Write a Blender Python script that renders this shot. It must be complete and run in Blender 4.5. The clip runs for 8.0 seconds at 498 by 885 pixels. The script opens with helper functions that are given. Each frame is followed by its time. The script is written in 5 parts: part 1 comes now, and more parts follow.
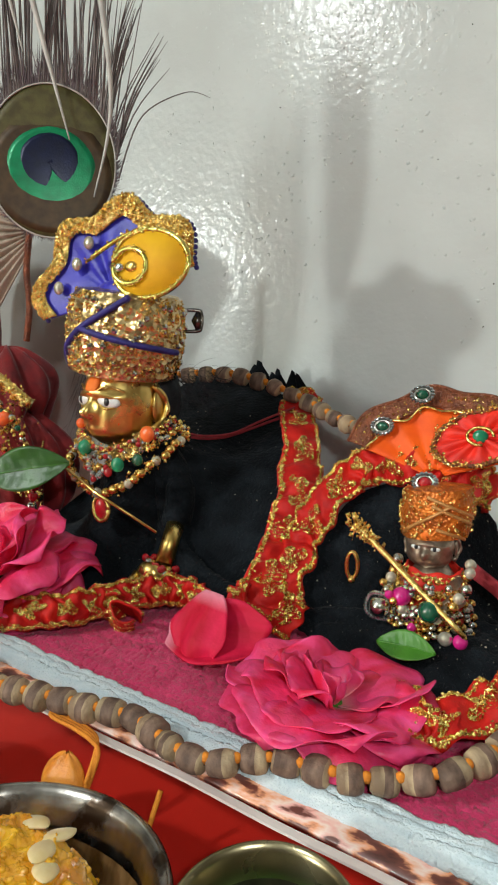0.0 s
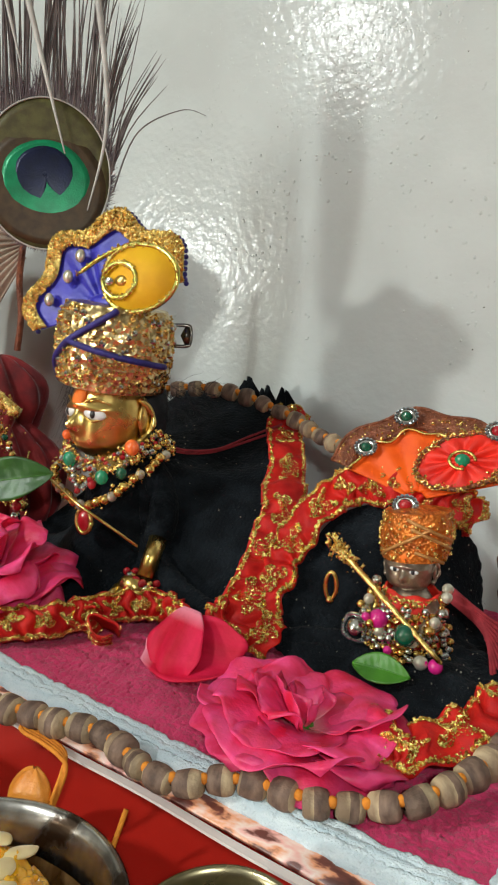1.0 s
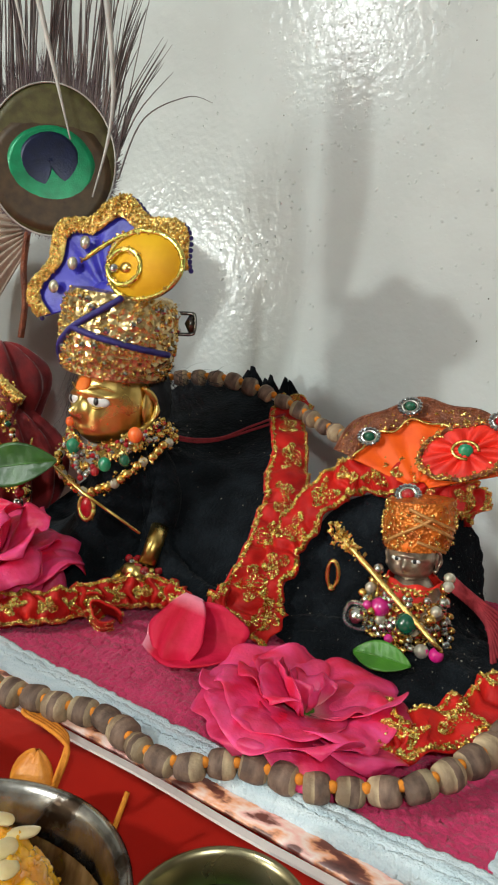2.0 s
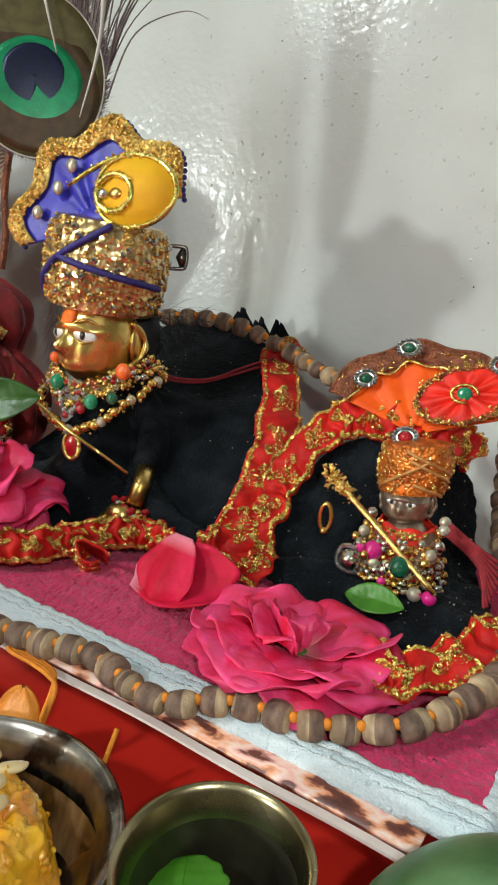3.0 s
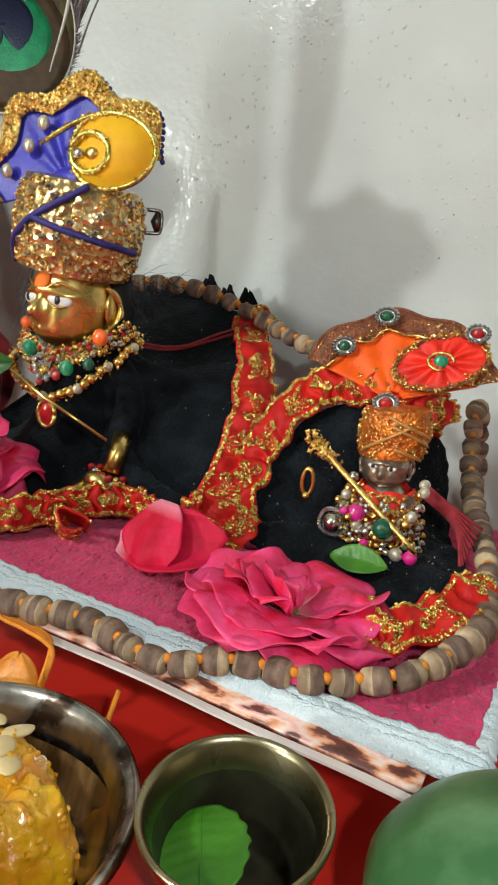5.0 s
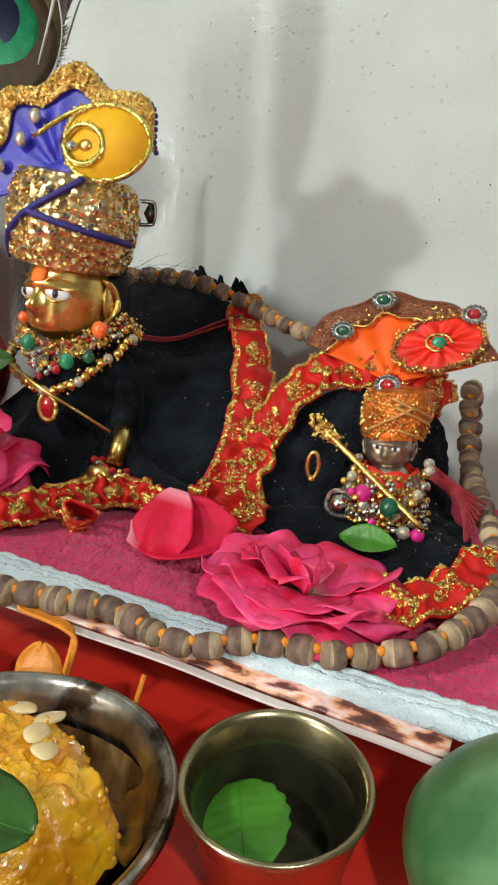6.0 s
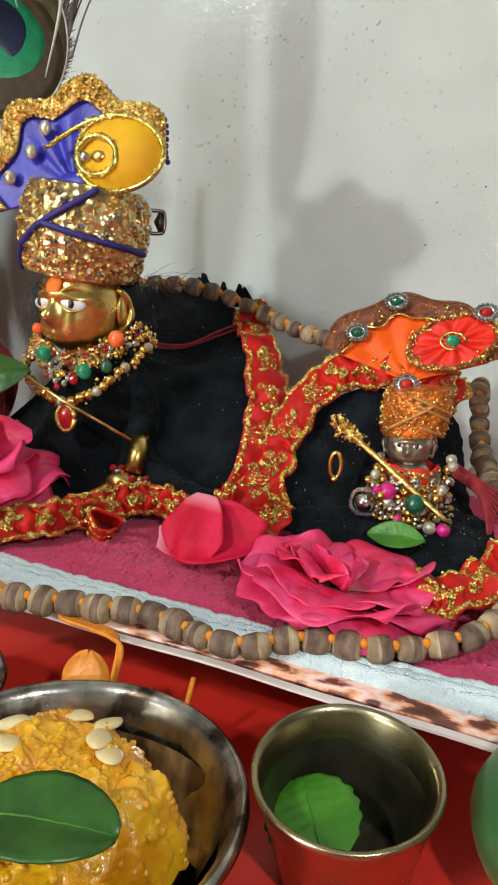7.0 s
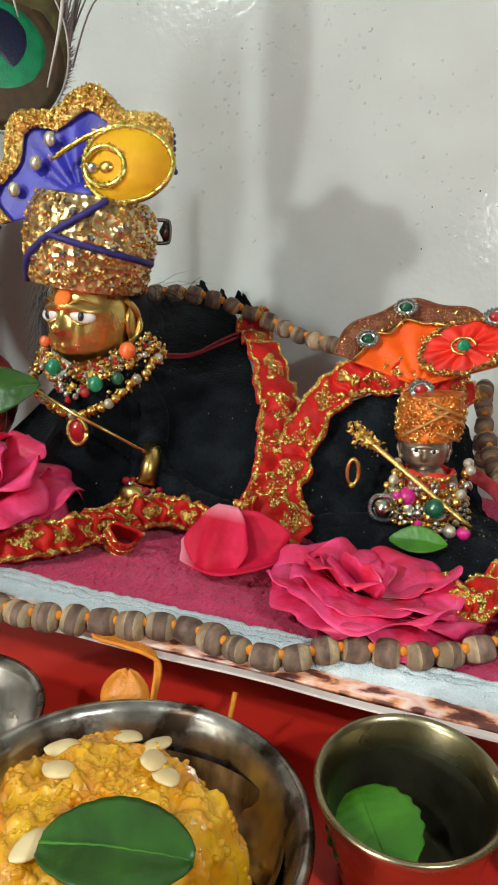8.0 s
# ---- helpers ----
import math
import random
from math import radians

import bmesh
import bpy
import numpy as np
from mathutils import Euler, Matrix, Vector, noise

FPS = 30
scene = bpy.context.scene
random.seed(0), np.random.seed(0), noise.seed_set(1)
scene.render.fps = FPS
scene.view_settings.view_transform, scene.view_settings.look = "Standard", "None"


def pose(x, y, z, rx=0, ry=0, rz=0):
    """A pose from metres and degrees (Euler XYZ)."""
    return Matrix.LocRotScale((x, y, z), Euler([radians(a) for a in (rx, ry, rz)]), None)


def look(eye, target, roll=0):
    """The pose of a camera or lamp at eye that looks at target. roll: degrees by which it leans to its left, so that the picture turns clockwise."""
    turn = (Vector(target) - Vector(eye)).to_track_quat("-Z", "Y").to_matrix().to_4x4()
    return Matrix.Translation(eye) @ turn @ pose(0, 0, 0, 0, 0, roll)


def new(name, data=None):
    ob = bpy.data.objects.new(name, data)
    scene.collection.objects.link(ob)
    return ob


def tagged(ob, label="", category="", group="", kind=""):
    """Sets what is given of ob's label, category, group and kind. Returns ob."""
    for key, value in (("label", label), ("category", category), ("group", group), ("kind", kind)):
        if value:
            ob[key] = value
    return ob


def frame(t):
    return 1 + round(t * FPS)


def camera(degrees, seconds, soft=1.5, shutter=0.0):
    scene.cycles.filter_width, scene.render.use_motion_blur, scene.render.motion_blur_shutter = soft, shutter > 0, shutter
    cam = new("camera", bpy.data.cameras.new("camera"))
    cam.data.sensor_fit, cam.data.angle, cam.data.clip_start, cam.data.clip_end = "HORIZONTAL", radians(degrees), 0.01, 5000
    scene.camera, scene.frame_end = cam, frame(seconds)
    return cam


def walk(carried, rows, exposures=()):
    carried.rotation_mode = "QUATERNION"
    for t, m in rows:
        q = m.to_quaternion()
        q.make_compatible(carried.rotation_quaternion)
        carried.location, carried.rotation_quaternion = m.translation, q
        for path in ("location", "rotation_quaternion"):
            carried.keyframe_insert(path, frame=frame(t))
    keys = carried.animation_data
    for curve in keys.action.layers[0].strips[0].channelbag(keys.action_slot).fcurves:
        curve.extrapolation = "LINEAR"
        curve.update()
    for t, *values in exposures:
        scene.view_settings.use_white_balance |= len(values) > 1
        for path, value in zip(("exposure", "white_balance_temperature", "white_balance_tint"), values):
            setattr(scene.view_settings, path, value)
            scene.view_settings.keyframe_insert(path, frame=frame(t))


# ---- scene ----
cam = camera(40.24, 8.0, 2.1)
PATH = [
    (0, (0.05918, 0.03249, 0.13113), (-0.39040, 0.91364, -0.01535), 1.78),
    (0.5, (0.06161, 0.03265, 0.13399), (-0.39628, 0.91342, 0.01319), 3.16),
    (1, (0.06458, 0.03517, 0.13361), (-0.38525, 0.91885, 0.00414), 3.44),
    (1.2, (0.06629, 0.03333, 0.13383), (-0.38652, 0.91616, 0.00907), 3.24),
    (2.3, (0.06145, 0.03501, 0.12986), (-0.37676, 0.91982, -0.02855), 4.65),
    (2.5, (0.05918, 0.03543, 0.12815), (-0.36515, 0.92412, -0.04552), 5.01),
    (3, (0.05600, 0.03823, 0.12405), (-0.35415, 0.92757, -0.07808), 5.73),
    (3.5, (0.05334, 0.04019, 0.12234), (-0.34424, 0.92949, -0.10364), 6.25),
    (4, (0.05044, 0.03795, 0.12162), (-0.32820, 0.93436, -0.10878), 6.58),
    (4.5, (0.04694, 0.03364, 0.12167), (-0.29752, 0.94370, -0.10887), 7.06),
    (6, (0.03382, 0.02250, 0.11739), (-0.25494, 0.94997, -0.12014), 5.13),
    (6.5, (0.02919, 0.01937, 0.11593), (-0.24461, 0.95260, -0.11669), 4.10),
    (7, (0.01782, 0.01431, 0.11525), (-0.23972, 0.95406, -0.10957), 3.55),
    (7.5, (0.01296, 0.01235, 0.11462), (-0.22885, 0.95700, -0.10709), 2.66),
    (8, (0.00007, 0.01052, 0.11779), (-0.21636, 0.96119, -0.10446), 2.52),
]
walk(cam, [(t, look(eye, target, roll)) for t, eye, target, roll in PATH],
     [(0, -0.10), (1.2, -0.1), (3, -0.03), (4.5, 0.0), (6, 0.10), (7, 0.06), (8, 0.0)])

# ---- light ----
world = bpy.data.worlds.new("world")
scene.world = world
world.use_nodes = True
world.node_tree.nodes["Background"].inputs[0].default_value = (0.9, 0.95, 1.0, 1)
world.node_tree.nodes["Background"].inputs[1].default_value = 0.05


def lamp(name, at, watts, radius, colour):
    data = bpy.data.lights.new(name, "POINT")
    data.energy, data.shadow_soft_size, data.color = watts, radius, colour
    ob = new(name, data)
    ob.location = at
    return ob


LEFT_LAMP = (-4.05, -5.50, 0.98)
CEILING_LAMP = (-0.52, -0.73, 0.86)
# unseen fill lamp, added high on the right to brighten fronts and food
FILL_LAMP = (0.108, -0.030, 0.200)
lamp("wall_lamp_light", LEFT_LAMP, 640, 0.18, (0.93, 1.0, 0.96))
lamp("ceiling_lamp_light", CEILING_LAMP, 26, 0.055, (0.93, 1.0, 0.98))
lamp("phone_light", FILL_LAMP, 1.4, 0.008, (0.93, 1.0, 0.97))


# ---- materials ----
def mat(name, a, b=None, scale=60.0, rough=0.5, metal=0.0, bump=0.0, bump_scale=None, fine=None, sheen=0.0,
        coat=0.0, voronoi=False, spread=(0.35, 0.65), sub=0.0, rough_b=None, rand=0.0, spec=0.5, stretch=None, pale=None):
    """Procedural surface: two colours mixed by noise at one scale, grain and relief at another (scales per metre)."""
    m = bpy.data.materials.new(name)
    m.use_nodes = True
    n, l = m.node_tree.nodes, m.node_tree.links
    p = n["Principled BSDF"]
    co = n.new("ShaderNodeTexCoord")
    tex = n.new("ShaderNodeTexNoise")
    tex.inputs["Scale"].default_value, tex.inputs["Detail"].default_value = scale, 4
    source = co.outputs["Object"]
    if stretch:
        mp = n.new("ShaderNodeMapping")
        mp.inputs["Scale"].default_value = stretch
        l.new(source, mp.inputs["Vector"])
        source = mp.outputs["Vector"]
    l.new(source, tex.inputs["Vector"])
    ramp = n.new("ShaderNodeValToRGB")
    b = b or tuple(c * 0.8 for c in a)
    ramp.color_ramp.elements[0].position, ramp.color_ramp.elements[1].position = spread
    ramp.color_ramp.elements[0].color, ramp.color_ramp.elements[1].color = (*a, 1), (*b, 1)
    l.new(tex.outputs["Fac"], ramp.inputs["Fac"])
    colour = ramp.outputs["Color"]
    if rand:
        info, hsv = n.new("ShaderNodeObjectInfo"), n.new("ShaderNodeHueSaturation")
        ma = n.new("ShaderNodeMapRange")
        ma.inputs["To Min"].default_value, ma.inputs["To Max"].default_value = 1 - rand, 1 + rand
        l.new(info.outputs["Random"], ma.inputs["Value"])
        l.new(ma.outputs["Result"], hsv.inputs["Value"])
        l.new(colour, hsv.inputs["Color"])
        colour = hsv.outputs["Color"]
    if pale:
        # paler towards the foot of a petal, which grows along its own y
        sep, fade, mix = n.new("ShaderNodeSeparateXYZ"), n.new("ShaderNodeMapRange"), n.new("ShaderNodeMix")
        l.new(co.outputs["Object"], sep.inputs["Vector"])
        l.new(sep.outputs["Y"], fade.inputs["Value"])
        fade.inputs["From Min"].default_value, fade.inputs["From Max"].default_value = pale[3], pale[4]
        mix.data_type = "RGBA"
        l.new(fade.outputs["Result"], mix.inputs["Factor"])
        mix.inputs[6].default_value = (*pale[:3], 1)
        l.new(colour, mix.inputs[7])
        colour = mix.outputs[2]
    l.new(colour, p.inputs["Base Color"])
    if rough_b is not None:
        mr = n.new("ShaderNodeMapRange")
        mr.inputs["To Min"].default_value, mr.inputs["To Max"].default_value = rough, rough_b
        l.new(tex.outputs["Fac"], mr.inputs["Value"])
        l.new(mr.outputs["Result"], p.inputs["Roughness"])
    p.inputs["Roughness"].default_value, p.inputs["Metallic"].default_value = rough, metal
    p.inputs["Sheen Weight"].default_value, p.inputs["Coat Weight"].default_value = sheen, coat
    p.inputs["Sheen Roughness"].default_value, p.inputs["Specular IOR Level"].default_value = 0.4, spec
    if sub:
        p.inputs["Subsurface Weight"].default_value, p.inputs["Subsurface Scale"].default_value = sub, 0.002
        p.inputs["Subsurface Radius"].default_value = (1.0, 0.4, 0.3)
    if bump:
        if voronoi:
            bt = n.new("ShaderNodeTexVoronoi")
            out = "Distance"
        else:
            bt = n.new("ShaderNodeTexNoise")
            bt.inputs["Detail"].default_value = 3
            out = "Fac"
        bt.inputs["Scale"].default_value = bump_scale or scale * 5
        l.new(co.outputs["Object"], bt.inputs["Vector"])
        bn = n.new("ShaderNodeBump")
        bn.inputs["Strength"].default_value, bn.inputs["Distance"].default_value = bump, 0.001 if fine is None else fine
        l.new(bt.outputs[out], bn.inputs["Height"])
        l.new(bn.outputs["Normal"], p.inputs["Normal"])
    return m


M_wall = mat("gloss_paint", (0.6, 0.635, 0.62), (0.53, 0.555, 0.54), 14, 0.1, 0, 0.3, 210, fine=0.0012, rough_b=0.15, spec=0.13)
M_room = mat("room_paint", (0.24, 0.2, 0.15), (0.18, 0.15, 0.11), 3, 0.7)
M_ceil = mat("ceiling_white", (0.5, 0.5, 0.47), (0.42, 0.42, 0.4), 4, 0.8)
M_floor = mat("floor_stone", (0.35, 0.3, 0.26), (0.25, 0.22, 0.2), 8, 0.4)
M_wood = mat("table_wood", (0.22, 0.11, 0.05), (0.14, 0.07, 0.03), 30, 0.5)
M_redcloth = mat("red_satin", (0.74, 0.026, 0.012), (0.62, 0.016, 0.008), 22, 0.42, 0, 0.25, 1800, fine=0.0003, sheen=0.2)
M_print = mat("printed_petals", (0.7, 0.28, 0.2), (0.16, 0.035, 0.025), 85, 0.3, 0, 0.0, coat=0.3, spread=(0.30, 0.72), stretch=(0.8, 1.5, 1))
tones = next(q for q in M_print.node_tree.nodes if q.type == "VALTORGB").color_ramp
for at, tone in ((0.32, (0.06, 0.016, 0.012, 1)), (0.42, (0.18, 0.05, 0.035, 1)), (0.46, (0.8, 0.33, 0.17, 1)), (0.54, (0.88, 0.66, 0.58, 1)), (0.61, (0.84, 0.42, 0.36, 1)), (0.66, (0.14, 0.04, 0.03, 1))):
    e = tones.elements.new(at)
    e.color = tone
M_paper = mat("white_paper", (0.82, 0.74, 0.7), (0.72, 0.6, 0.56), 40, 0.5)
M_towel = mat("magenta_terry", (0.72, 0.045, 0.16), (0.58, 0.03, 0.115), 130, 0.95, 0, 0.6, 1100, fine=0.0012, sheen=0.15)
M_towelw = mat("white_terry", (0.72, 0.8, 0.84), (0.55, 0.66, 0.72), 180, 0.95, 0, 0.9, 1500, fine=0.0009, sheen=0.2, stretch=(0.3, 3.0, 1))
M_velvet = mat("black_velvet", (0.004, 0.0055, 0.0075), (0.013, 0.017, 0.022), 70, 0.85, 0, 0.9, 700, fine=0.0012, sheen=0.03, spec=0.12, spread=(0.45, 0.75))
M_hair = mat("black_pile", (0.004, 0.005, 0.007), (0.012, 0.014, 0.018), 200, 0.55, spec=0.3)
M_ribbon = mat("red_brocade", (0.6, 0.016, 0.01), (0.4, 0.008, 0.008), 120, 0.5, 0, 0.5, 1500, fine=0.0004, spec=0.18)
M_zari = mat("gold_zari", (0.98, 0.7, 0.24), (0.55, 0.37, 0.1), 500, 0.26, 1.0, 0.6, 2500, fine=0.0004)
M_gold = mat("polished_gold", (0.9, 0.6, 0.2), (0.7, 0.45, 0.13), 120, 0.2, 1.0, 0.15, 600, fine=0.0004)
M_goldgreen = mat("lime_gold_trim", (0.85, 0.8, 0.25), (0.55, 0.55, 0.12), 500, 0.2, 1.0)
M_brass = mat("rubbed_brass", (0.86, 0.62, 0.22), (0.62, 0.42, 0.12), 110, 0.22, 1.0, 0.3, 260, fine=0.0007, rough_b=0.34)
M_sequin = mat("sequin_gold", (0.88, 0.68, 0.34), (0.40, 0.27, 0.12), 120, 0.26, 0.9, 0.6, 300, fine=0.0016, voronoi=True)
M_navy = mat("navy_piping", (0.035, 0.025, 0.22), (0.02, 0.015, 0.13), 300, 0.6, 0, 0.5, 1500, fine=0.0004)
M_blue = mat("royal_blue_satin", (0.035, 0.03, 0.5), (0.02, 0.018, 0.34), 60, 0.4, 0, 0.3, 900, fine=0.0005, sheen=0.2)
M_yellow = mat("yellow_felt", (0.9, 0.5, 0.01), (0.8, 0.4, 0.008), 90, 0.7, 0, 0.3, 1500, fine=0.0003)
M_pearl = mat("pearl", (0.72, 0.68, 0.56), (0.5, 0.46, 0.36), 300, 0.14, 0.6, coat=0.6)
M_silver = mat("silver_bead", (0.75, 0.74, 0.7), (0.5, 0.48, 0.44), 200, 0.15, 1.0)
M_crystal = mat("crystal", (0.85, 0.88, 0.9), (0.3, 0.32, 0.34), 700, 0.08, 0.9, coat=1.0)
M_greengem = mat("green_gem", (0.005, 0.25, 0.12), (0.003, 0.15, 0.07), 150, 0.1, 0, coat=1.0)
M_darkgreen = mat("dark_green_bead", (0.004, 0.09, 0.045), (0.003, 0.06, 0.03), 150, 0.12, 0, coat=1.0)
M_orangegem = mat("orange_gem", (0.9, 0.16, 0.03), (0.75, 0.1, 0.02), 150, 0.2, 0, coat=0.5)
M_redgem = mat("red_gem", (0.5, 0.012, 0.02), (0.3, 0.006, 0.012), 150, 0.1, 0, coat=1.0)
M_pinkgem = mat("pink_gem", (0.7, 0.02, 0.25), (0.5, 0.012, 0.17), 150, 0.15, 0, coat=0.8)
M_orange = mat("orange_satin", (0.95, 0.13, 0.006), (0.8, 0.085, 0.005), 80, 0.5, 0, 0.3, 900, fine=0.0004, spec=0.25)
M_redfelt = mat("scarlet_cloth", (0.85, 0.028, 0.01), (0.66, 0.016, 0.008), 150, 0.6, 0, 0.3, 1200, fine=0.0003)
M_brownnet = mat("brown_sequin_net", (0.26, 0.075, 0.03), (0.13, 0.035, 0.015), 260, 0.4, 0.25, 0.8, 1200, fine=0.0006, voronoi=True)
M_turban = mat("orange_sequin_cloth", (0.78, 0.23, 0.03), (0.4, 0.1, 0.015), 190, 0.32, 0.5, 0.6, 800, fine=0.001, voronoi=True)
M_bead = mat("tulsi_wood", (0.48, 0.36, 0.22), (0.24, 0.16, 0.1), 95, 0.62, 0, 0.5, 900, fine=0.0006, rand=0.3, spread=(0.36, 0.62), stretch=(0.9, 0.9, 3.2), spec=0.3)
M_thread = mat("orange_thread", (0.82, 0.28, 0.02), (0.65, 0.2, 0.015), 300, 0.8, 0, 0.4, 1500, fine=0.0004)
M_redthread = mat("red_thread", (0.32, 0.02, 0.03), (0.22, 0.012, 0.02), 300, 0.8)
M_rose = mat("rose_petal", (0.92, 0.075, 0.26), (0.7, 0.01, 0.055), 48, 0.42, 0, 0.6, 240, fine=0.0011, sub=0.2, rand=0.2, spec=0.45, stretch=(2.6, 0.7, 1), pale=(0.85, 0.4, 0.42, 0.0, 0.006))
M_petal = mat("crimson_petal", (0.44, 0.003, 0.018), (0.66, 0.012, 0.065), 40, 0.6, 0, 0.5, 260, fine=0.001, sub=0.05, spec=0.2, stretch=(3.0, 0.7, 1), pale=(0.9, 0.4, 0.52, -0.004, 0.006))
M_leaf = mat("green_leaf", (0.06, 0.23, 0.012), (0.035, 0.15, 0.008), 80, 0.4, 0, 0.3, 260, fine=0.0008)
M_leafdark = mat("dark_leaf", (0.032, 0.12, 0.012), (0.018, 0.07, 0.009), 90, 0.35, 0, 0.3, 300, fine=0.0008)
M_steel = mat("worn_steel", (0.62, 0.59, 0.55), (0.06, 0.04, 0.028), 95, 0.12, 1.0, 0.3, 260, fine=0.0005, rough_b=0.38)
M_cupmetal = mat("brass_cup", (0.4, 0.35, 0.22), (0.24, 0.2, 0.11), 60, 0.2, 1.0, 0.1, 200, fine=0.0004, rough_b=0.35)
M_halwa = mat("yellow_halwa", (0.86, 0.47, 0.012), (0.72, 0.27, 0.006), 110, 0.22, 0, 0.6, 420, fine=0.0014, coat=0.8, sub=0.15)
M_almond = mat("blanched_almond", (0.86, 0.7, 0.4), (0.75, 0.56, 0.26), 150, 0.35, 0, 0.2, 300, fine=0.0005, coat=0.3, sub=0.1)
M_mango = mat("green_mango", (0.035, 0.12, 0.037), (0.15, 0.29, 0.13), 55, 0.36, 0, 0.25, 500, fine=0.0004, spread=(0.4, 0.72))
M_fbrown = mat("feather_bronze", (0.085, 0.05, 0.018), (0.05, 0.028, 0.011), 220, 0.5, 0.1, 0.1, 1300, fine=0.0005)
M_folive = mat("feather_olive", (0.12, 0.11, 0.035), (0.075, 0.062, 0.022), 220, 0.5, 0.1, 0.15, 1300, fine=0.0005)
M_fgreen = mat("feather_green", (0.004, 0.3, 0.12), (0.003, 0.2, 0.08), 150, 0.35, 0.2, 0.2, 1300, fine=0.0005)
M_fnavy = mat("feather_navy", (0.008, 0.014, 0.06), (0.006, 0.01, 0.035), 150, 0.35, 0.2, 0.2, 1300, fine=0.0005)
M_fhair = mat("feather_barb", (0.22, 0.18, 0.165), (0.11, 0.08, 0.08), 120, 0.5)
M_fpale = mat("feather_pale", (0.62, 0.6, 0.55), (0.45, 0.43, 0.4), 120, 0.5)
M_cream = mat("cream_pleated_cloth", (0.42, 0.34, 0.27), (0.26, 0.2, 0.15), 120, 0.7, 0, 0.5, 600, fine=0.0008)
M_maroon = mat("maroon_velvet", (0.28, 0.011, 0.014), (0.12, 0.005, 0.008), 80, 0.8, 0, 0.4, 900, fine=0.0006, sheen=0.3)
M_eyewhite = mat("painted_white", (0.8, 0.8, 0.78), (0.74, 0.74, 0.72), 300, 0.3)
M_black = mat("painted_black", (0.01, 0.01, 0.012), (0.02, 0.02, 0.022), 300, 0.3)
M_tilak = mat("orange_paste", (0.9, 0.2, 0.015), (0.8, 0.15, 0.01), 300, 0.7, 0, 0.5, 900, fine=0.0003)
M_smallidol = mat("tarnished_silver", (0.5, 0.42, 0.33), (0.28, 0.2, 0.15), 260, 0.3, 0.8, 0.3, 500, fine=0.0006)
M_pin = mat("dark_steel", (0.18, 0.16, 0.15), (0.1, 0.09, 0.08), 200, 0.25, 1.0)
M_bulb = bpy.data.materials.new("bulb_glow")
M_bulb.use_nodes = True
M_bulb.node_tree.nodes["Principled BSDF"].inputs["Emission Color"].default_value = (1, 0.97, 0.92, 1)
M_bulb.node_tree.nodes["Principled BSDF"].inputs["Emission Strength"].default_value = 2


# ---- mesh helpers ----
rng = random.Random(7)
V = Vector


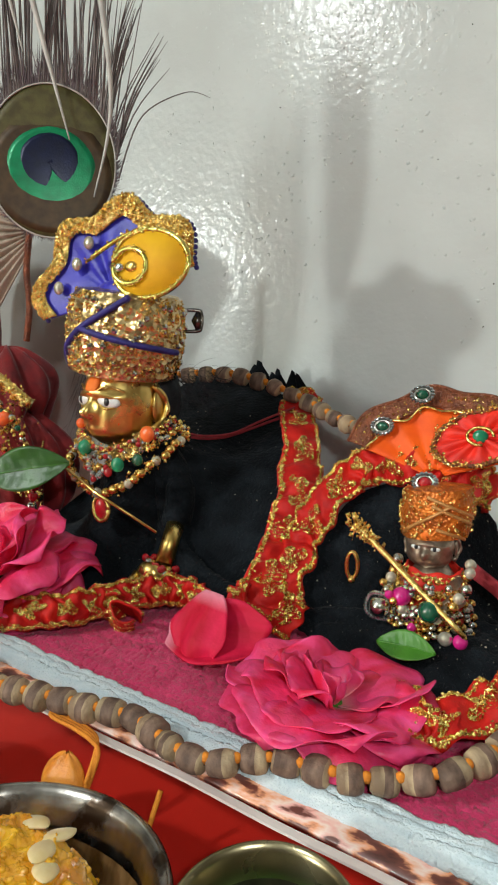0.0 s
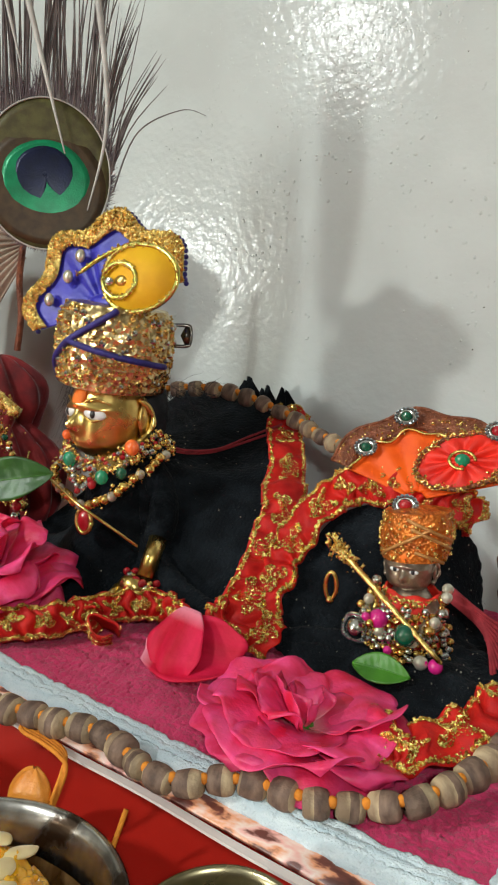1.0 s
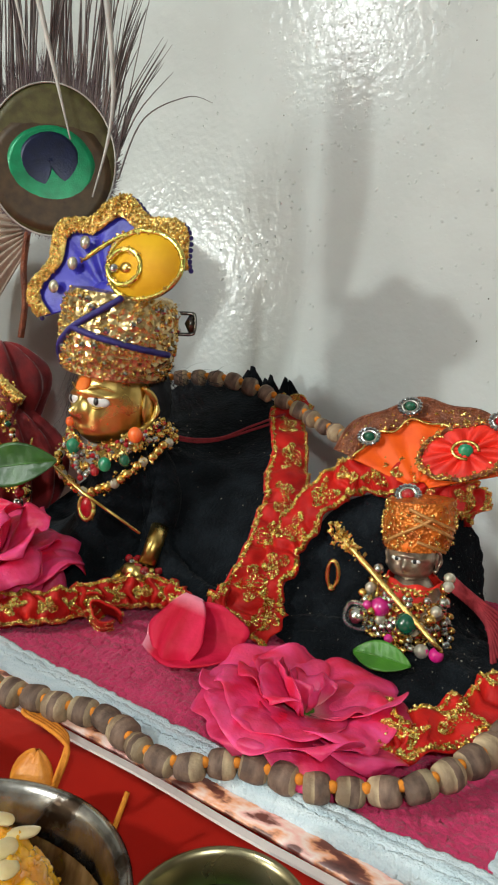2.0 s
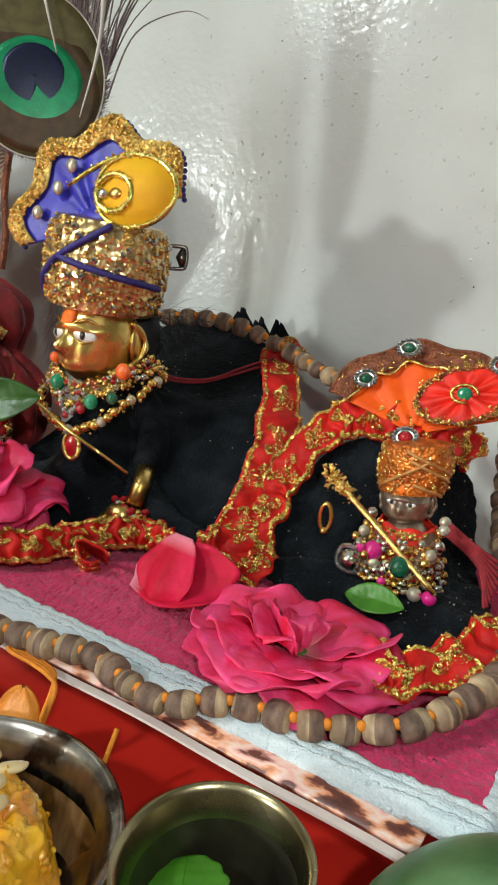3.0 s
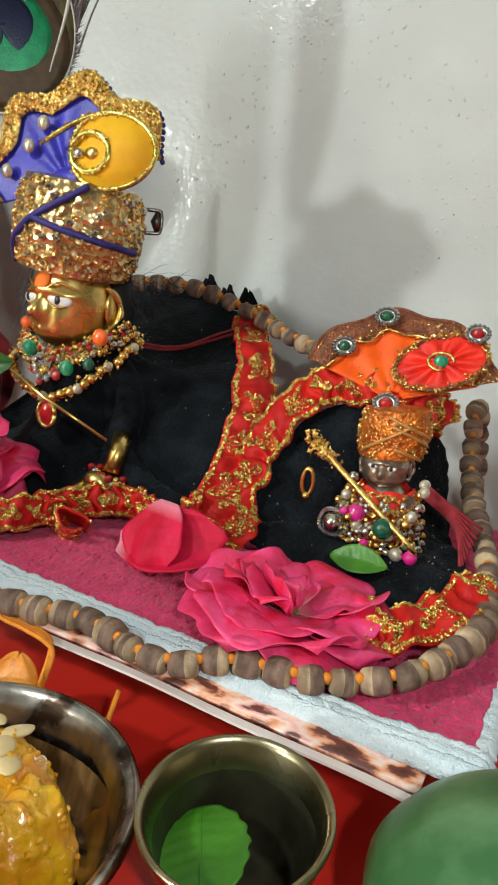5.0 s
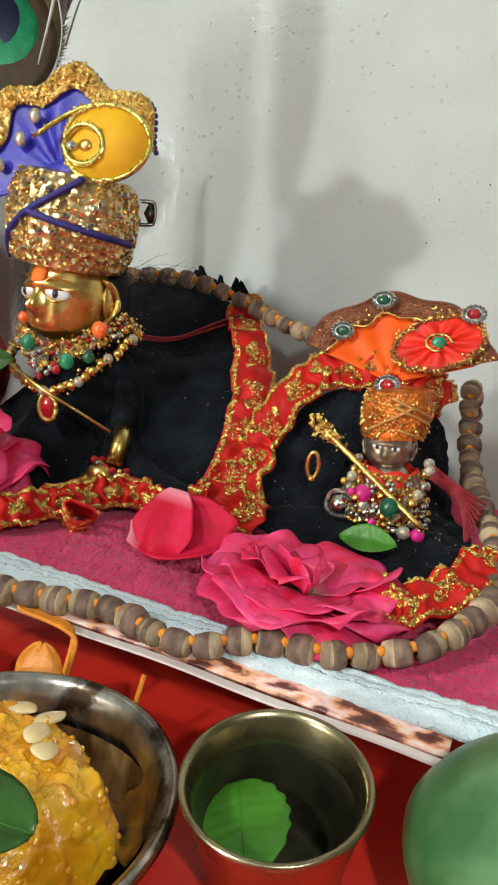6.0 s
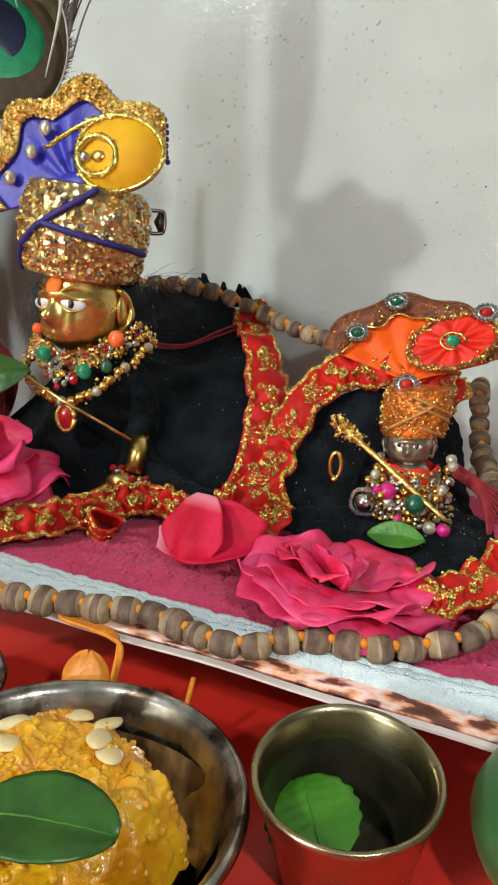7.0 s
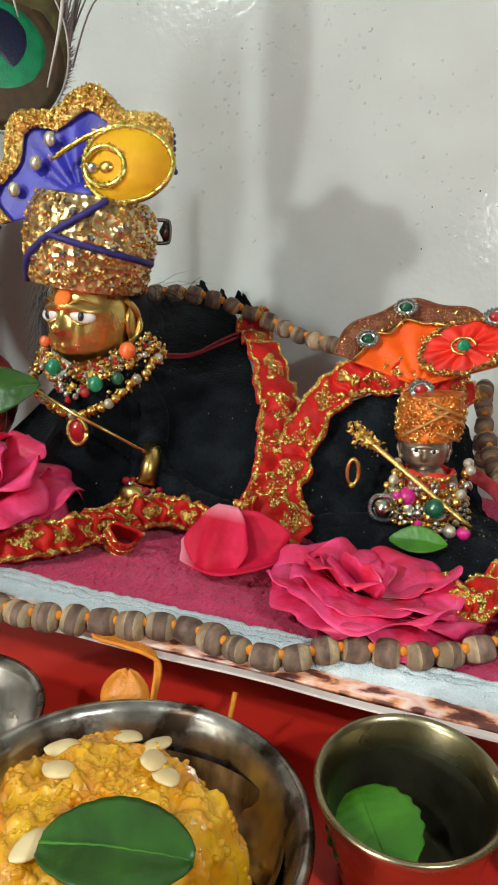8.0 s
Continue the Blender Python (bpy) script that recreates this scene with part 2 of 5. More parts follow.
class Shape:
    """Vertices and faces gathered for one mesh; each face keeps the slot of its material."""

    def __init__(self):
        self.v, self.f, self.s, self.slot = [], [], [], 0

    def add(self, verts, faces):
        k = len(self.v)
        self.v.extend(tuple(p) for p in verts)
        self.f.extend(tuple(i + k for i in f) for f in faces)
        self.s.extend([self.slot] * len(faces))
        return self

    def grid(self, fn, nu, nv, close_u=False):
        pts = [fn(i / nu, j / nv) for j in range(nv + 1) for i in range(nu + (0 if close_u else 1))]
        w = nu if close_u else nu + 1
        fs = [(j * w + i, j * w + (i + 1) % w, (j + 1) * w + (i + 1) % w, (j + 1) * w + i) for j in range(nv) for i in range(nu)]
        return self.add(pts, fs)

    def ball(self, c, r, m=None, nu=12, nv=8):
        c = V(c)
        r = V(r) if hasattr(r, "__len__") else V((r, r, r))

        def fn(u, v):
            a, b = u * math.tau, (v - 0.5) * math.pi * 0.998
            p = V((r.x * math.cos(b) * math.cos(a), r.y * math.cos(b) * math.sin(a), r.z * math.sin(b)))
            return c + (m @ p if m else p)
        return self.grid(fn, nu, nv, True)

    def tube(self, pts, r, seg=8, caps=True):
        pts = [V(p) for p in pts]
        rs = r if hasattr(r, "__len__") else [r] * len(pts)
        vs, fs, side = [], [], None
        for i, p in enumerate(pts):
            d = (pts[min(i + 1, len(pts) - 1)] - pts[max(i - 1, 0)]).normalized()
            side = (side - d * side.dot(d)).normalized() if side else d.orthogonal().normalized()
            other = d.cross(side)
            vs += [p + rs[i] * (math.cos(math.tau * k / seg) * side + math.sin(math.tau * k / seg) * other) for k in range(seg)]
        for i in range(len(pts) - 1):
            fs += [(i * seg + k, i * seg + (k + 1) % seg, (i + 1) * seg + (k + 1) % seg, (i + 1) * seg + k) for k in range(seg)]
        if caps:
            fs += [tuple(range(seg - 1, -1, -1)), tuple((len(pts) - 1) * seg + k for k in range(seg))]
        return self.add(vs, fs)

    def turned(self, profile, centre=(0, 0, 0), seg=48, m=None):
        """A body of revolution from (radius, height) pairs."""
        c = V(centre)

        def fn(u, v):
            r, z = profile[min(int(round(v * (len(profile) - 1))), len(profile) - 1)]
            p = V((r * math.cos(u * math.tau), r * math.sin(u * math.tau), z))
            return c + (m @ p if m else p)
        return self.grid(fn, seg, len(profile) - 1, True)

    def box(self, lo, hi):
        (x0, y0, z0), (x1, y1, z1) = lo, hi
        vs = [(x, y, z) for z in (z0, z1) for y in (y0, y1) for x in (x0, x1)]
        return self.add(vs, [(0, 2, 3, 1), (4, 5, 7, 6), (0, 1, 5, 4), (2, 6, 7, 3), (0, 4, 6, 2), (1, 3, 7, 5)])

    def grains(self, pts, size, vary=0.5):
        """Tiny faceted chips, each turned its own way: zari, sequins, glitter."""
        for p in pts:
            m = Euler((rng.random() * 6, rng.random() * 6, rng.random() * 6)).to_matrix()
            s = size * (1 - vary + 2 * vary * rng.random())
            a, b = V(p), [m @ V(q) * s for q in ((1, 0, 0), (-1, 0, 0), (0, 1, 0), (0, -1, 0), (0, 0, 0.5), (0, 0, -0.5))]
            self.add([a + q for q in b], [(0, 2, 4), (2, 1, 4), (1, 3, 4), (3, 0, 4), (2, 0, 5), (1, 2, 5), (3, 1, 5), (0, 3, 5)])
        return self


def mesh_of(name, shape, materials, smooth=True):
    me = bpy.data.meshes.new(name)
    me.from_pydata(shape.v, [], shape.f)
    for m in materials if isinstance(materials, (list, tuple)) else [materials]:
        me.materials.append(m)
    me.polygons.foreach_set("material_index", shape.s)
    me.polygons.foreach_set("use_smooth", [smooth] * len(me.polygons))
    me.update()
    return me


def part(name, shape, material, parent=None, label="", smooth=True, thick=0.0):
    ob = new(name, mesh_of(name, shape, material, smooth))
    ob.parent = parent
    if label:
        ob["label"] = label
    if thick:
        mod = ob.modifiers.new("thickness", "SOLIDIFY")
        mod.thickness, mod.offset = thick, 0
    return ob


def thing(name, label, category, group="", kind=""):
    return tagged(new(name), label, category, group, kind)


def spline(ctrl, n, closed=False):
    """A smooth curve through the given points."""
    c = [V(p) for p in ctrl]
    k, out = len(c), []
    spans = k if closed else k - 1
    for i in range(n if closed else n + 1):
        s = i / n * spans
        a = min(int(s), spans - 1)
        t = s - a
        g = (lambda q: c[q % k]) if closed else (lambda q: c[max(0, min(k - 1, q))])
        p0, p1, p2, p3 = g(a - 1), g(a), g(a + 1), g(a + 2)
        out.append(0.5 * (2 * p1 + (p2 - p0) * t + (2 * p0 - 5 * p1 + 4 * p2 - p3) * t * t + (3 * p1 - p0 - 3 * p2 + p3) * t ** 3))
    return out


def evenly(pts, step):
    """Points at even steps along a polyline."""
    out, left = [pts[0].copy()], step
    for a, b in zip(pts, pts[1:]):
        d, gone = (b - a).length, 0.0
        while d - gone >= left:
            gone += left
            out.append(a.lerp(b, gone / d))
            left = step
        left -= d - gone
    return out


def wob(p, s, seed=0.0):
    return noise.noise(V(p) * s + V((seed, seed * 1.7, seed * 0.3)))


# ---- the setting ----
WALL_Y, CLOTH_Z = 0.415, -0.016
RX0, RX1, RY0, RZ0, RZ1 = -4.9, 1.5, -5.9, -0.75, 2.0


def slab(name, lo, hi, material, label, category):
    return tagged(part(name, Shape().box(lo, hi), material, smooth=False), label, category, kind="structure")


slab("wall_north", (RX0, WALL_Y, RZ0), (RX1, WALL_Y + 0.1, RZ1), M_wall, "pale grey wall in glossy, slightly rippled paint", "wall")
slab("wall_south", (RX0, RY0 - 0.1, RZ0), (RX1, RY0, RZ1), M_room, "plain cream painted wall behind the shrine table", "wall")
slab("wall_west", (RX0 - 0.1, RY0 - 0.1, RZ0), (RX0, WALL_Y + 0.1, RZ1), M_room, "plain cream painted side wall", "wall")
slab("wall_east", (RX1, RY0 - 0.1, RZ0), (RX1 + 0.1, WALL_Y + 0.1, RZ1), M_room, "plain cream painted side wall", "wall")
slab("floor", (RX0 - 0.1, RY0 - 0.1, RZ0 - 0.1), (RX1 + 0.1, WALL_Y + 0.1, RZ0), M_floor, "dull brown stone floor of the room", "floor")
slab("ceiling", (RX0 - 0.1, RY0 - 0.1, RZ1), (RX1 + 0.1, WALL_Y + 0.1, RZ1 + 0.1), M_ceil, "white painted ceiling", "ceiling")

# blisters and specks of paint on the wall, and blisters added as highlight glints
sp = Shape()
for i in range(1250):
    x, z = rng.uniform(-0.36, 0.16), rng.uniform(0.08, 0.42)
    # added where the ceiling lamp's highlight falls, to break it into sparkles
    if i > 420:
        x, z = rng.gauss(-0.076, 0.048), rng.gauss(0.312, 0.036)
    elif i > 200:
        cx, cz = rng.choice(((-0.005, 0.17), (0.02, 0.16), (-0.03, 0.215), (0.0, 0.215), (-0.1, 0.24), (-0.13, 0.19), (-0.06, 0.25)))
        x, z = rng.gauss(cx, 0.02), rng.gauss(cz, 0.016)
    sp.slot = 1 if i < 420 and rng.random() < 0.06 else 0
    r = rng.uniform(0.0003, 0.0009) * (1 - 0.5 * sp.slot) if i <= 420 else rng.uniform(0.0003, 0.0008)
    turn = Euler((0, rng.random() * 3, 0)).to_matrix()
    sp.ball((x, WALL_Y - r * 0.04, z), (r * rng.uniform(0.9, 1.7), r * (0.45 if i <= 420 else 0.16), r), turn, 10, 7)
tagged(part("paint_speck", sp, [mat("paint_drop", (0.6, 0.635, 0.62), (0.55, 0.58, 0.56), 300, 0.1, 0, spec=0.25), M_pin]), "glossy paint blisters and dark specks on the wall, with blisters added for highlight glints", "specks", kind="stuff")

table = thing("table", "dark wooden table under a red cloth", "table")
part("tabletop", Shape().box((-0.55, -0.12, CLOTH_Z - 0.034), (0.5, WALL_Y - 0.004, CLOTH_Z - 0.004)), M_wood, table, smooth=False)
for x in (-0.5, 0.45):
    for y in (-0.08, 0.36):
        part("leg", Shape().box((x - 0.025, y - 0.025, RZ0), (x + 0.025, y + 0.025, CLOTH_Z - 0.034)), M_wood, table, smooth=False)

red = Shape().grid(lambda u, v: V((-0.5 + 0.95 * u, -0.1 + 0.51 * v, CLOTH_Z + 0.0011 * wob((u * 9, v * 7, 0), 1.0) + 0.0005 * wob((u * 40, v * 22, 3), 1.0))), 150, 80)
tagged(part("tablecloth", red, M_redcloth, thick=0.0012), "plain red satin cloth spread over the table", "tablecloth")


# ---- board with a printed sheet, and the towel on it ----
def frame_point(corner, back, u, v):
    """u to the left along the front edge, v towards the wall."""
    e2 = V((back, 1, 0)).normalized()
    e1 = V((-e2.y, e2.x, 0))
    return V((*corner, 0)) + e1 * u + e2 * v


BOARD, TOWEL = (0.043, 0.1695), (0.058, 0.1800)
board = thing("printed_board", "low board covered with a glossy floral print, white edged", "board")


def board_pt(u, v, z):
    p = frame_point(BOARD, 0.118, u, v + 0.006 * math.sin(min(u, 0.2) * 15) * 0.3)
    return V((p.x, p.y, z))


part("base", Shape().box((-0.26, 0.235, CLOTH_Z + 0.001), (0.03, 0.395, 0.0075)), M_wood, board, "dark wooden base", smooth=False)
part("sheet", Shape().grid(lambda u, v: board_pt(0.30 * u, 0.0035 + 0.2 * v, 0.0098), 40, 16), M_print, board, "glossy petal print in peach and brown", thick=0.0012)
part("edge", Shape().grid(lambda u, v: board_pt(0.30 * u, -0.0006 + 0.0026 * v, 0.0098 + 0.0003 * math.sin(u * 30)), 60, 2), M_paper, board, "white paper edge", smooth=False, thick=0.0008)
towel = thing("towel", "folded magenta terry towel with a white border", "towel")
TZ = 0.0125


def terry(u, v, s=0.0011):
    p = frame_point(TOWEL, 0.135, u, v)
    z = TZ + 0.0014 * wob((p.x, p.y, 0), 45) + s * wob((p.x, p.y, 1), 900) + 0.0006 * wob((p.x, p.y, 2), 260)
    edge = min(max(u, 0) / 0.003, max(v, 0) / 0.003, 1)
    return V((p.x + 0.0006 * wob((p.x, p.y, 4), 500), p.y + 0.0009 * wob((p.x, p.y, 5), 180) + 0.0004 * wob((p.x, p.y, 6), 900), z - 0.0035 * (1 - edge) ** 2))


def border_w(u):
    return 0.0074 + 0.0012 * wob((u, 0, 0), 60) + 0.0006 * wob((u, 1, 0), 500)


part("terry", Shape().grid(lambda u, v: terry(0.0040 + 0.277 * u, 0.0060 + 0.19 * v), 420, 260), M_towel, towel, "magenta terry pile", thick=0.002)
part("border", Shape().grid(lambda u, v: terry(0.28 * u, border_w(0.28 * u) * v, 0.0003) + V((0, 0, 0.0006 + 0.0007 * abs(math.sin(v * 8.5)))), 460, 18), M_towelw, towel, "white front border", thick=0.003)
part("side_border", Shape().grid(lambda u, v: terry(0.0008 + 0.0040 * u, 0.011 + 0.19 * v, 0.0003) + V((0, 0, 0.0006)), 18, 260), M_towelw, towel, "white side border", thick=0.003)


# ---- gowns: velvet spread wide, brocade ribbon along the hem ----
def hem_ribbon(g, hem, ring, n, a, b, band, bulge, seed):
    """A gathered red ribbon with gold edging and woven leaf motifs, from hem share a to b."""
    def along(t):
        s = (a + (b - a) * t) * n
        i = int(math.floor(s))
        h = hem[i % n].lerp(hem[(i + 1) % n], s - i)
        r = ring(i % n)
        tang = (hem[(i + 2) % n] - hem[(i - 2) % n]).normalized()
        inward = (r - h)
        inward = (inward - tang * inward.dot(tang)).normalized()
        up = tang.cross(inward)
        if up.z < 0 or (abs(up.z) < 0.2 and up.y > 0):
            up = -up
        return h, inward, up, tang
    length = sum((along((q + 1) / 60)[0] - along(q / 60)[0]).length for q in range(60))

    def ribbon(t, w, lift=0.0):
        h, inward, up, tang = along(t)
        d = t * length
        gather = 0.0017 * math.sin(d * 820 + 3 * wob((d * 60, seed, 1), 1) + (w - 0.5) * 2.2) * (0.35 + 0.65 * abs(w - 0.5) * 2)
        slack = 0.0030 * wob((d * 75, w * 1.3, seed), 1) + 0.0012 * wob((d * 260, w * 3, seed + 4), 1)
        wide = band * (0.68 if h.z < 0.0195 else 1.0) * (1 + 0.10 * wob((d * 90, seed, 7), 1))
        return (h + inward * (wide * w + 0.0011 * math.sin(d * 410 + seed) * (w - 0.3))
                + up * (0.0028 + bulge * 0.25 * w + 0.0022 * math.sin(math.pi * w) + gather + slack + lift) + tang * 0.0014 * math.sin(w * 9 + d * 180))
    rib = part("ribbon", Shape().grid(lambda u, v: ribbon(u, v), max(60, int(length * 1400)), 14), M_ribbon, g, "red brocade hem ribbon", thick=0.0007)
    line = Shape()
    for w in (0.06, 0.92):
        line.grains([ribbon(rng.random(), w + rng.gauss(0, 0.028), 0.0008) for k in range(int(15000 * length))], 0.0005)
        for q in range(int(length / 0.0013)):
            line.ball(ribbon((q + 0.5) * 0.0013 / length, w, 0.0004), 0.00056, None, 6, 4)
    part("gold_edging", line, M_zari, rib, "gold zari edging", smooth=False)
    motifs = max(2, int(length / 0.0150))
    for k in range(motifs):
        t0, mo = (k + 0.5 + rng.uniform(-0.12, 0.12)) / motifs, Shape()
        turn = rng.random() * math.tau
        for lobe in range(4):
            ang = turn + lobe * math.tau / 4 + rng.uniform(-0.25, 0.25)
            reach = rng.uniform(0.0044, 0.0066)
            for st in range(9):
                f = (st + 0.6) / 9
                cx, cy = math.cos(ang) * reach * f, math.sin(ang) * reach * f
                half = 0.0019 * math.sin(math.pi * min(1, 0.12 + 0.86 * f))
                for q in range(5):
                    o = (q / 4 - 0.5) * 2 * half
                    x, y = cx - math.sin(ang) * o + math.cos(ang) * abs(o) * 0.6, cy + math.cos(ang) * o + math.sin(ang) * abs(o) * 0.6
                    mo.grains([ribbon(min(1, max(0, t0 + x / length)), min(0.85, max(0.14, 0.5 + y / band)), 0.0008)], 0.00054)
        part("gold_motif", mo, M_zari, rib, smooth=False)


def gown(name, label, neck, neck_r, hem_ctrl, band, bulge, group, seed, gold_spans, drape):
    g = thing(name, label, "gown", group)
    n = 220
    hem = spline(hem_ctrl, n, True)
    c = V(neck)
    near = min(range(n), key=lambda i: (hem[i].xy - V((c.x, c.y - 1))).length)

    def ring(i):
        d = hem[i % n] - c
        return c + V((d.x, d.y, 0)).normalized() * neck_r

    def skirt(u, v):
        i = int(round(u * n)) % n
        h, r = hem[i], ring(i)
        s = v * (1 - band * 0.8 / max((h - r).length, 1e-4))
        q = r.lerp(h, s)
        q.z = h.z + (r.z - h.z) * (1 - s) ** (drape if r.z > h.z else 1)
        p = q + V((0, 0, bulge * (0.15 if h.z < 0.03 else -1.3) * math.sin(math.pi * min(1, s * 1.02)) + 0.0016 * wob((u * 14, v * 2, seed), 1.0) * v * 2))
        return p + V((1, 1, 1)) * 0.0007 * wob(p, 320, seed)
    part("skirt", Shape().grid(skirt, n, 40, True), M_velvet, g, "black velvet", thick=0.0016)

    prof = [(0.55, 0.004), (0.9, -0.001), (1.35, -0.010), (1.75, -0.024), (2.1, -0.040), (2.3, -0.058)]
    if neck_r > 0.0105:
        part("bodice", Shape().turned([(neck_r * r * 0.85, z * neck_r / 0.011) for r, z in prof], c + V((0, -0.002, 0.008)), 36), M_velvet, g, "black velvet bodice")
    pile = Shape()
    for k in range(5200):
        u, v = rng.random(), rng.random() ** 0.8
        p = skirt(u, v)
        d = V((rng.gauss(0, 1), rng.gauss(-0.2, 1), rng.gauss(0.8, 0.7))).normalized() * rng.uniform(0.0012, 0.0036)
        w = d.orthogonal().normalized() * 0.00009
        pile.add([p - w, p + w, p + d], [(0, 1, 2)])
    tagged(part("velvet_nap", pile, M_hair, g, "fine black pile"), kind="stuff")

    glint = Shape().grains([skirt(rng.random(), rng.random()) + V((0, -0.0006, 0.0012)) for k in range(110)], 0.00032)
    tagged(part("lint", glint, M_pearl, g, "tiny pale specks", smooth=False), kind="stuff")
    for a, b in gold_spans:
        hem_ribbon(g, hem, ring, n, a, b, band, bulge, seed)
    return g


big_hem = [(-0.215, 0.270, 0.020), (-0.170, 0.216, 0.016), (-0.140, 0.214, 0.016), (-0.121, 0.227, 0.0165), (-0.114, 0.243, 0.017), (-0.103, 0.257, 0.018), (-0.090, 0.266, 0.019),
           (-0.073, 0.263, 0.019), (-0.057, 0.256, 0.0192), (-0.042, 0.254, 0.024), (-0.041, 0.285, 0.044), (-0.049, 0.318, 0.068), (-0.069, 0.358, 0.091), (-0.074, 0.376, 0.102),
           (-0.098, 0.388, 0.118), (-0.130, 0.392, 0.122), (-0.165, 0.385, 0.113), (-0.198, 0.350, 0.060)]
gown("gown", "black velvet gown spread wide with a red and gold brocade hem", (-0.133, 0.294, 0.082), 0.011, big_hem, 0.0190, 0.007,
     "gowns of the figures", 1.3, ((0.055, 0.712),), 4.5)
small_hem = [(-0.046, 0.256, 0.024), (-0.051, 0.284, 0.050), (-0.033, 0.303, 0.083), (-0.006, 0.306, 0.091), (0.016, 0.312, 0.086), (0.030, 0.320, 0.075),
             (0.041, 0.315, 0.044), (0.056, 0.278, 0.027), (0.055, 0.243, 0.025), (0.029, 0.215, 0.018), (0.014, 0.225, 0.017), (-0.010, 0.246, 0.018)]
gown("gown", "small black velvet gown with a red and gold brocade hem", (0.015, 0.276, 0.034), 0.010, small_hem, 0.0165, 0.003,
     "gowns of the figures", 4.1, ((-0.035, 0.41), (0.635, 0.86)), 2.0)

tagged(part("sleeve", Shape().tube(spline([(-0.124, 0.298, 0.076), (-0.116, 0.300, 0.066), (-0.1085, 0.292, 0.0575), (-0.1065, 0.2862, 0.0480)], 12), [0.009, 0.0092, 0.009, 0.0088, 0.0085, 0.008, 0.0078, 0.0076, 0.0074, 0.0072, 0.007, 0.0068, 0.0066], 18), M_velvet), "black velvet sleeve ending above the brass forearm", "sleeve")

bunch = thing("ribbon_knot", "bunched loop of red and gold ribbon below the brass hand", "ribbon")
for cx, cy, cz, rad, wid, tilt in ((-0.1015, 0.2420, 0.0205, 0.0062, 0.0130, 0.35), (-0.1110, 0.2450, 0.0215, 0.0058, 0.0120, -0.4)):
    turn = Euler((0.85, tilt, 0.4)).to_matrix()

    def loop_pt(u, w, off=0.0):
        a = 0.4 + u * 5.4
        r = rad * (1 + 0.15 * math.sin(3 * a)) + off
        return V((cx, cy, cz)) + turn @ V((r * math.cos(a), r * 0.6 * math.sin(a), (w - 0.5) * wid))
    lp = part("loop", Shape().grid(loop_pt, 40, 6), M_ribbon, bunch, thick=0.0008)
    part("gold_edging", Shape().grains([loop_pt(rng.random(), w + rng.gauss(0, 0.03), 0.0006) for w in (0.06, 0.94, 0.5) for k in range(110)], 0.00065), M_zari, lp, "gold zari edging", smooth=False)

# loose ends of ribbon and black tufts along the back rim
for x, y, z, s in ((-0.118, 0.389, 0.119, 0.010), (-0.093, 0.388, 0.115, 0.008), (-0.106, 0.39, 0.115, 0.008)):
    tuft = Shape()
    for k in (-1, 0, 1):
        d = V((s * 0.6, 0.001 * k, 0))
        a = V((x + 0.4 * s * k, y + 0.001 * k, z - 0.012))
        tip = V((x + 0.25 * s * k + rng.uniform(-0.2, 0.2) * s, y - 0.002, z + rng.uniform(-0.1, 0.25) * s))
        tuft.add([a - d, a + d, tip + d * 0.22 + V((0, 0, -0.001)), tip - d * 0.12], [(0, 1, 2, 3)])
    tagged(part("cloth_tuft", tuft, M_velvet, thick=0.0008), "stiff folded tip of black cloth at the gown's rim", "cloth", "folded cloth tips")


# ---- the brass figure ----
def spin(s, first, centre, turn):
    """Turn the vertices from the given one on about an upright axis."""
    for i in range(first, len(s.v)):
        x, y, z = s.v[i]
        x, y = x - centre[0], y - centre[1]
        s.v[i] = (centre[0] + x * math.cos(turn) - y * math.sin(turn), centre[1] + x * math.sin(turn) + y * math.cos(turn), z)


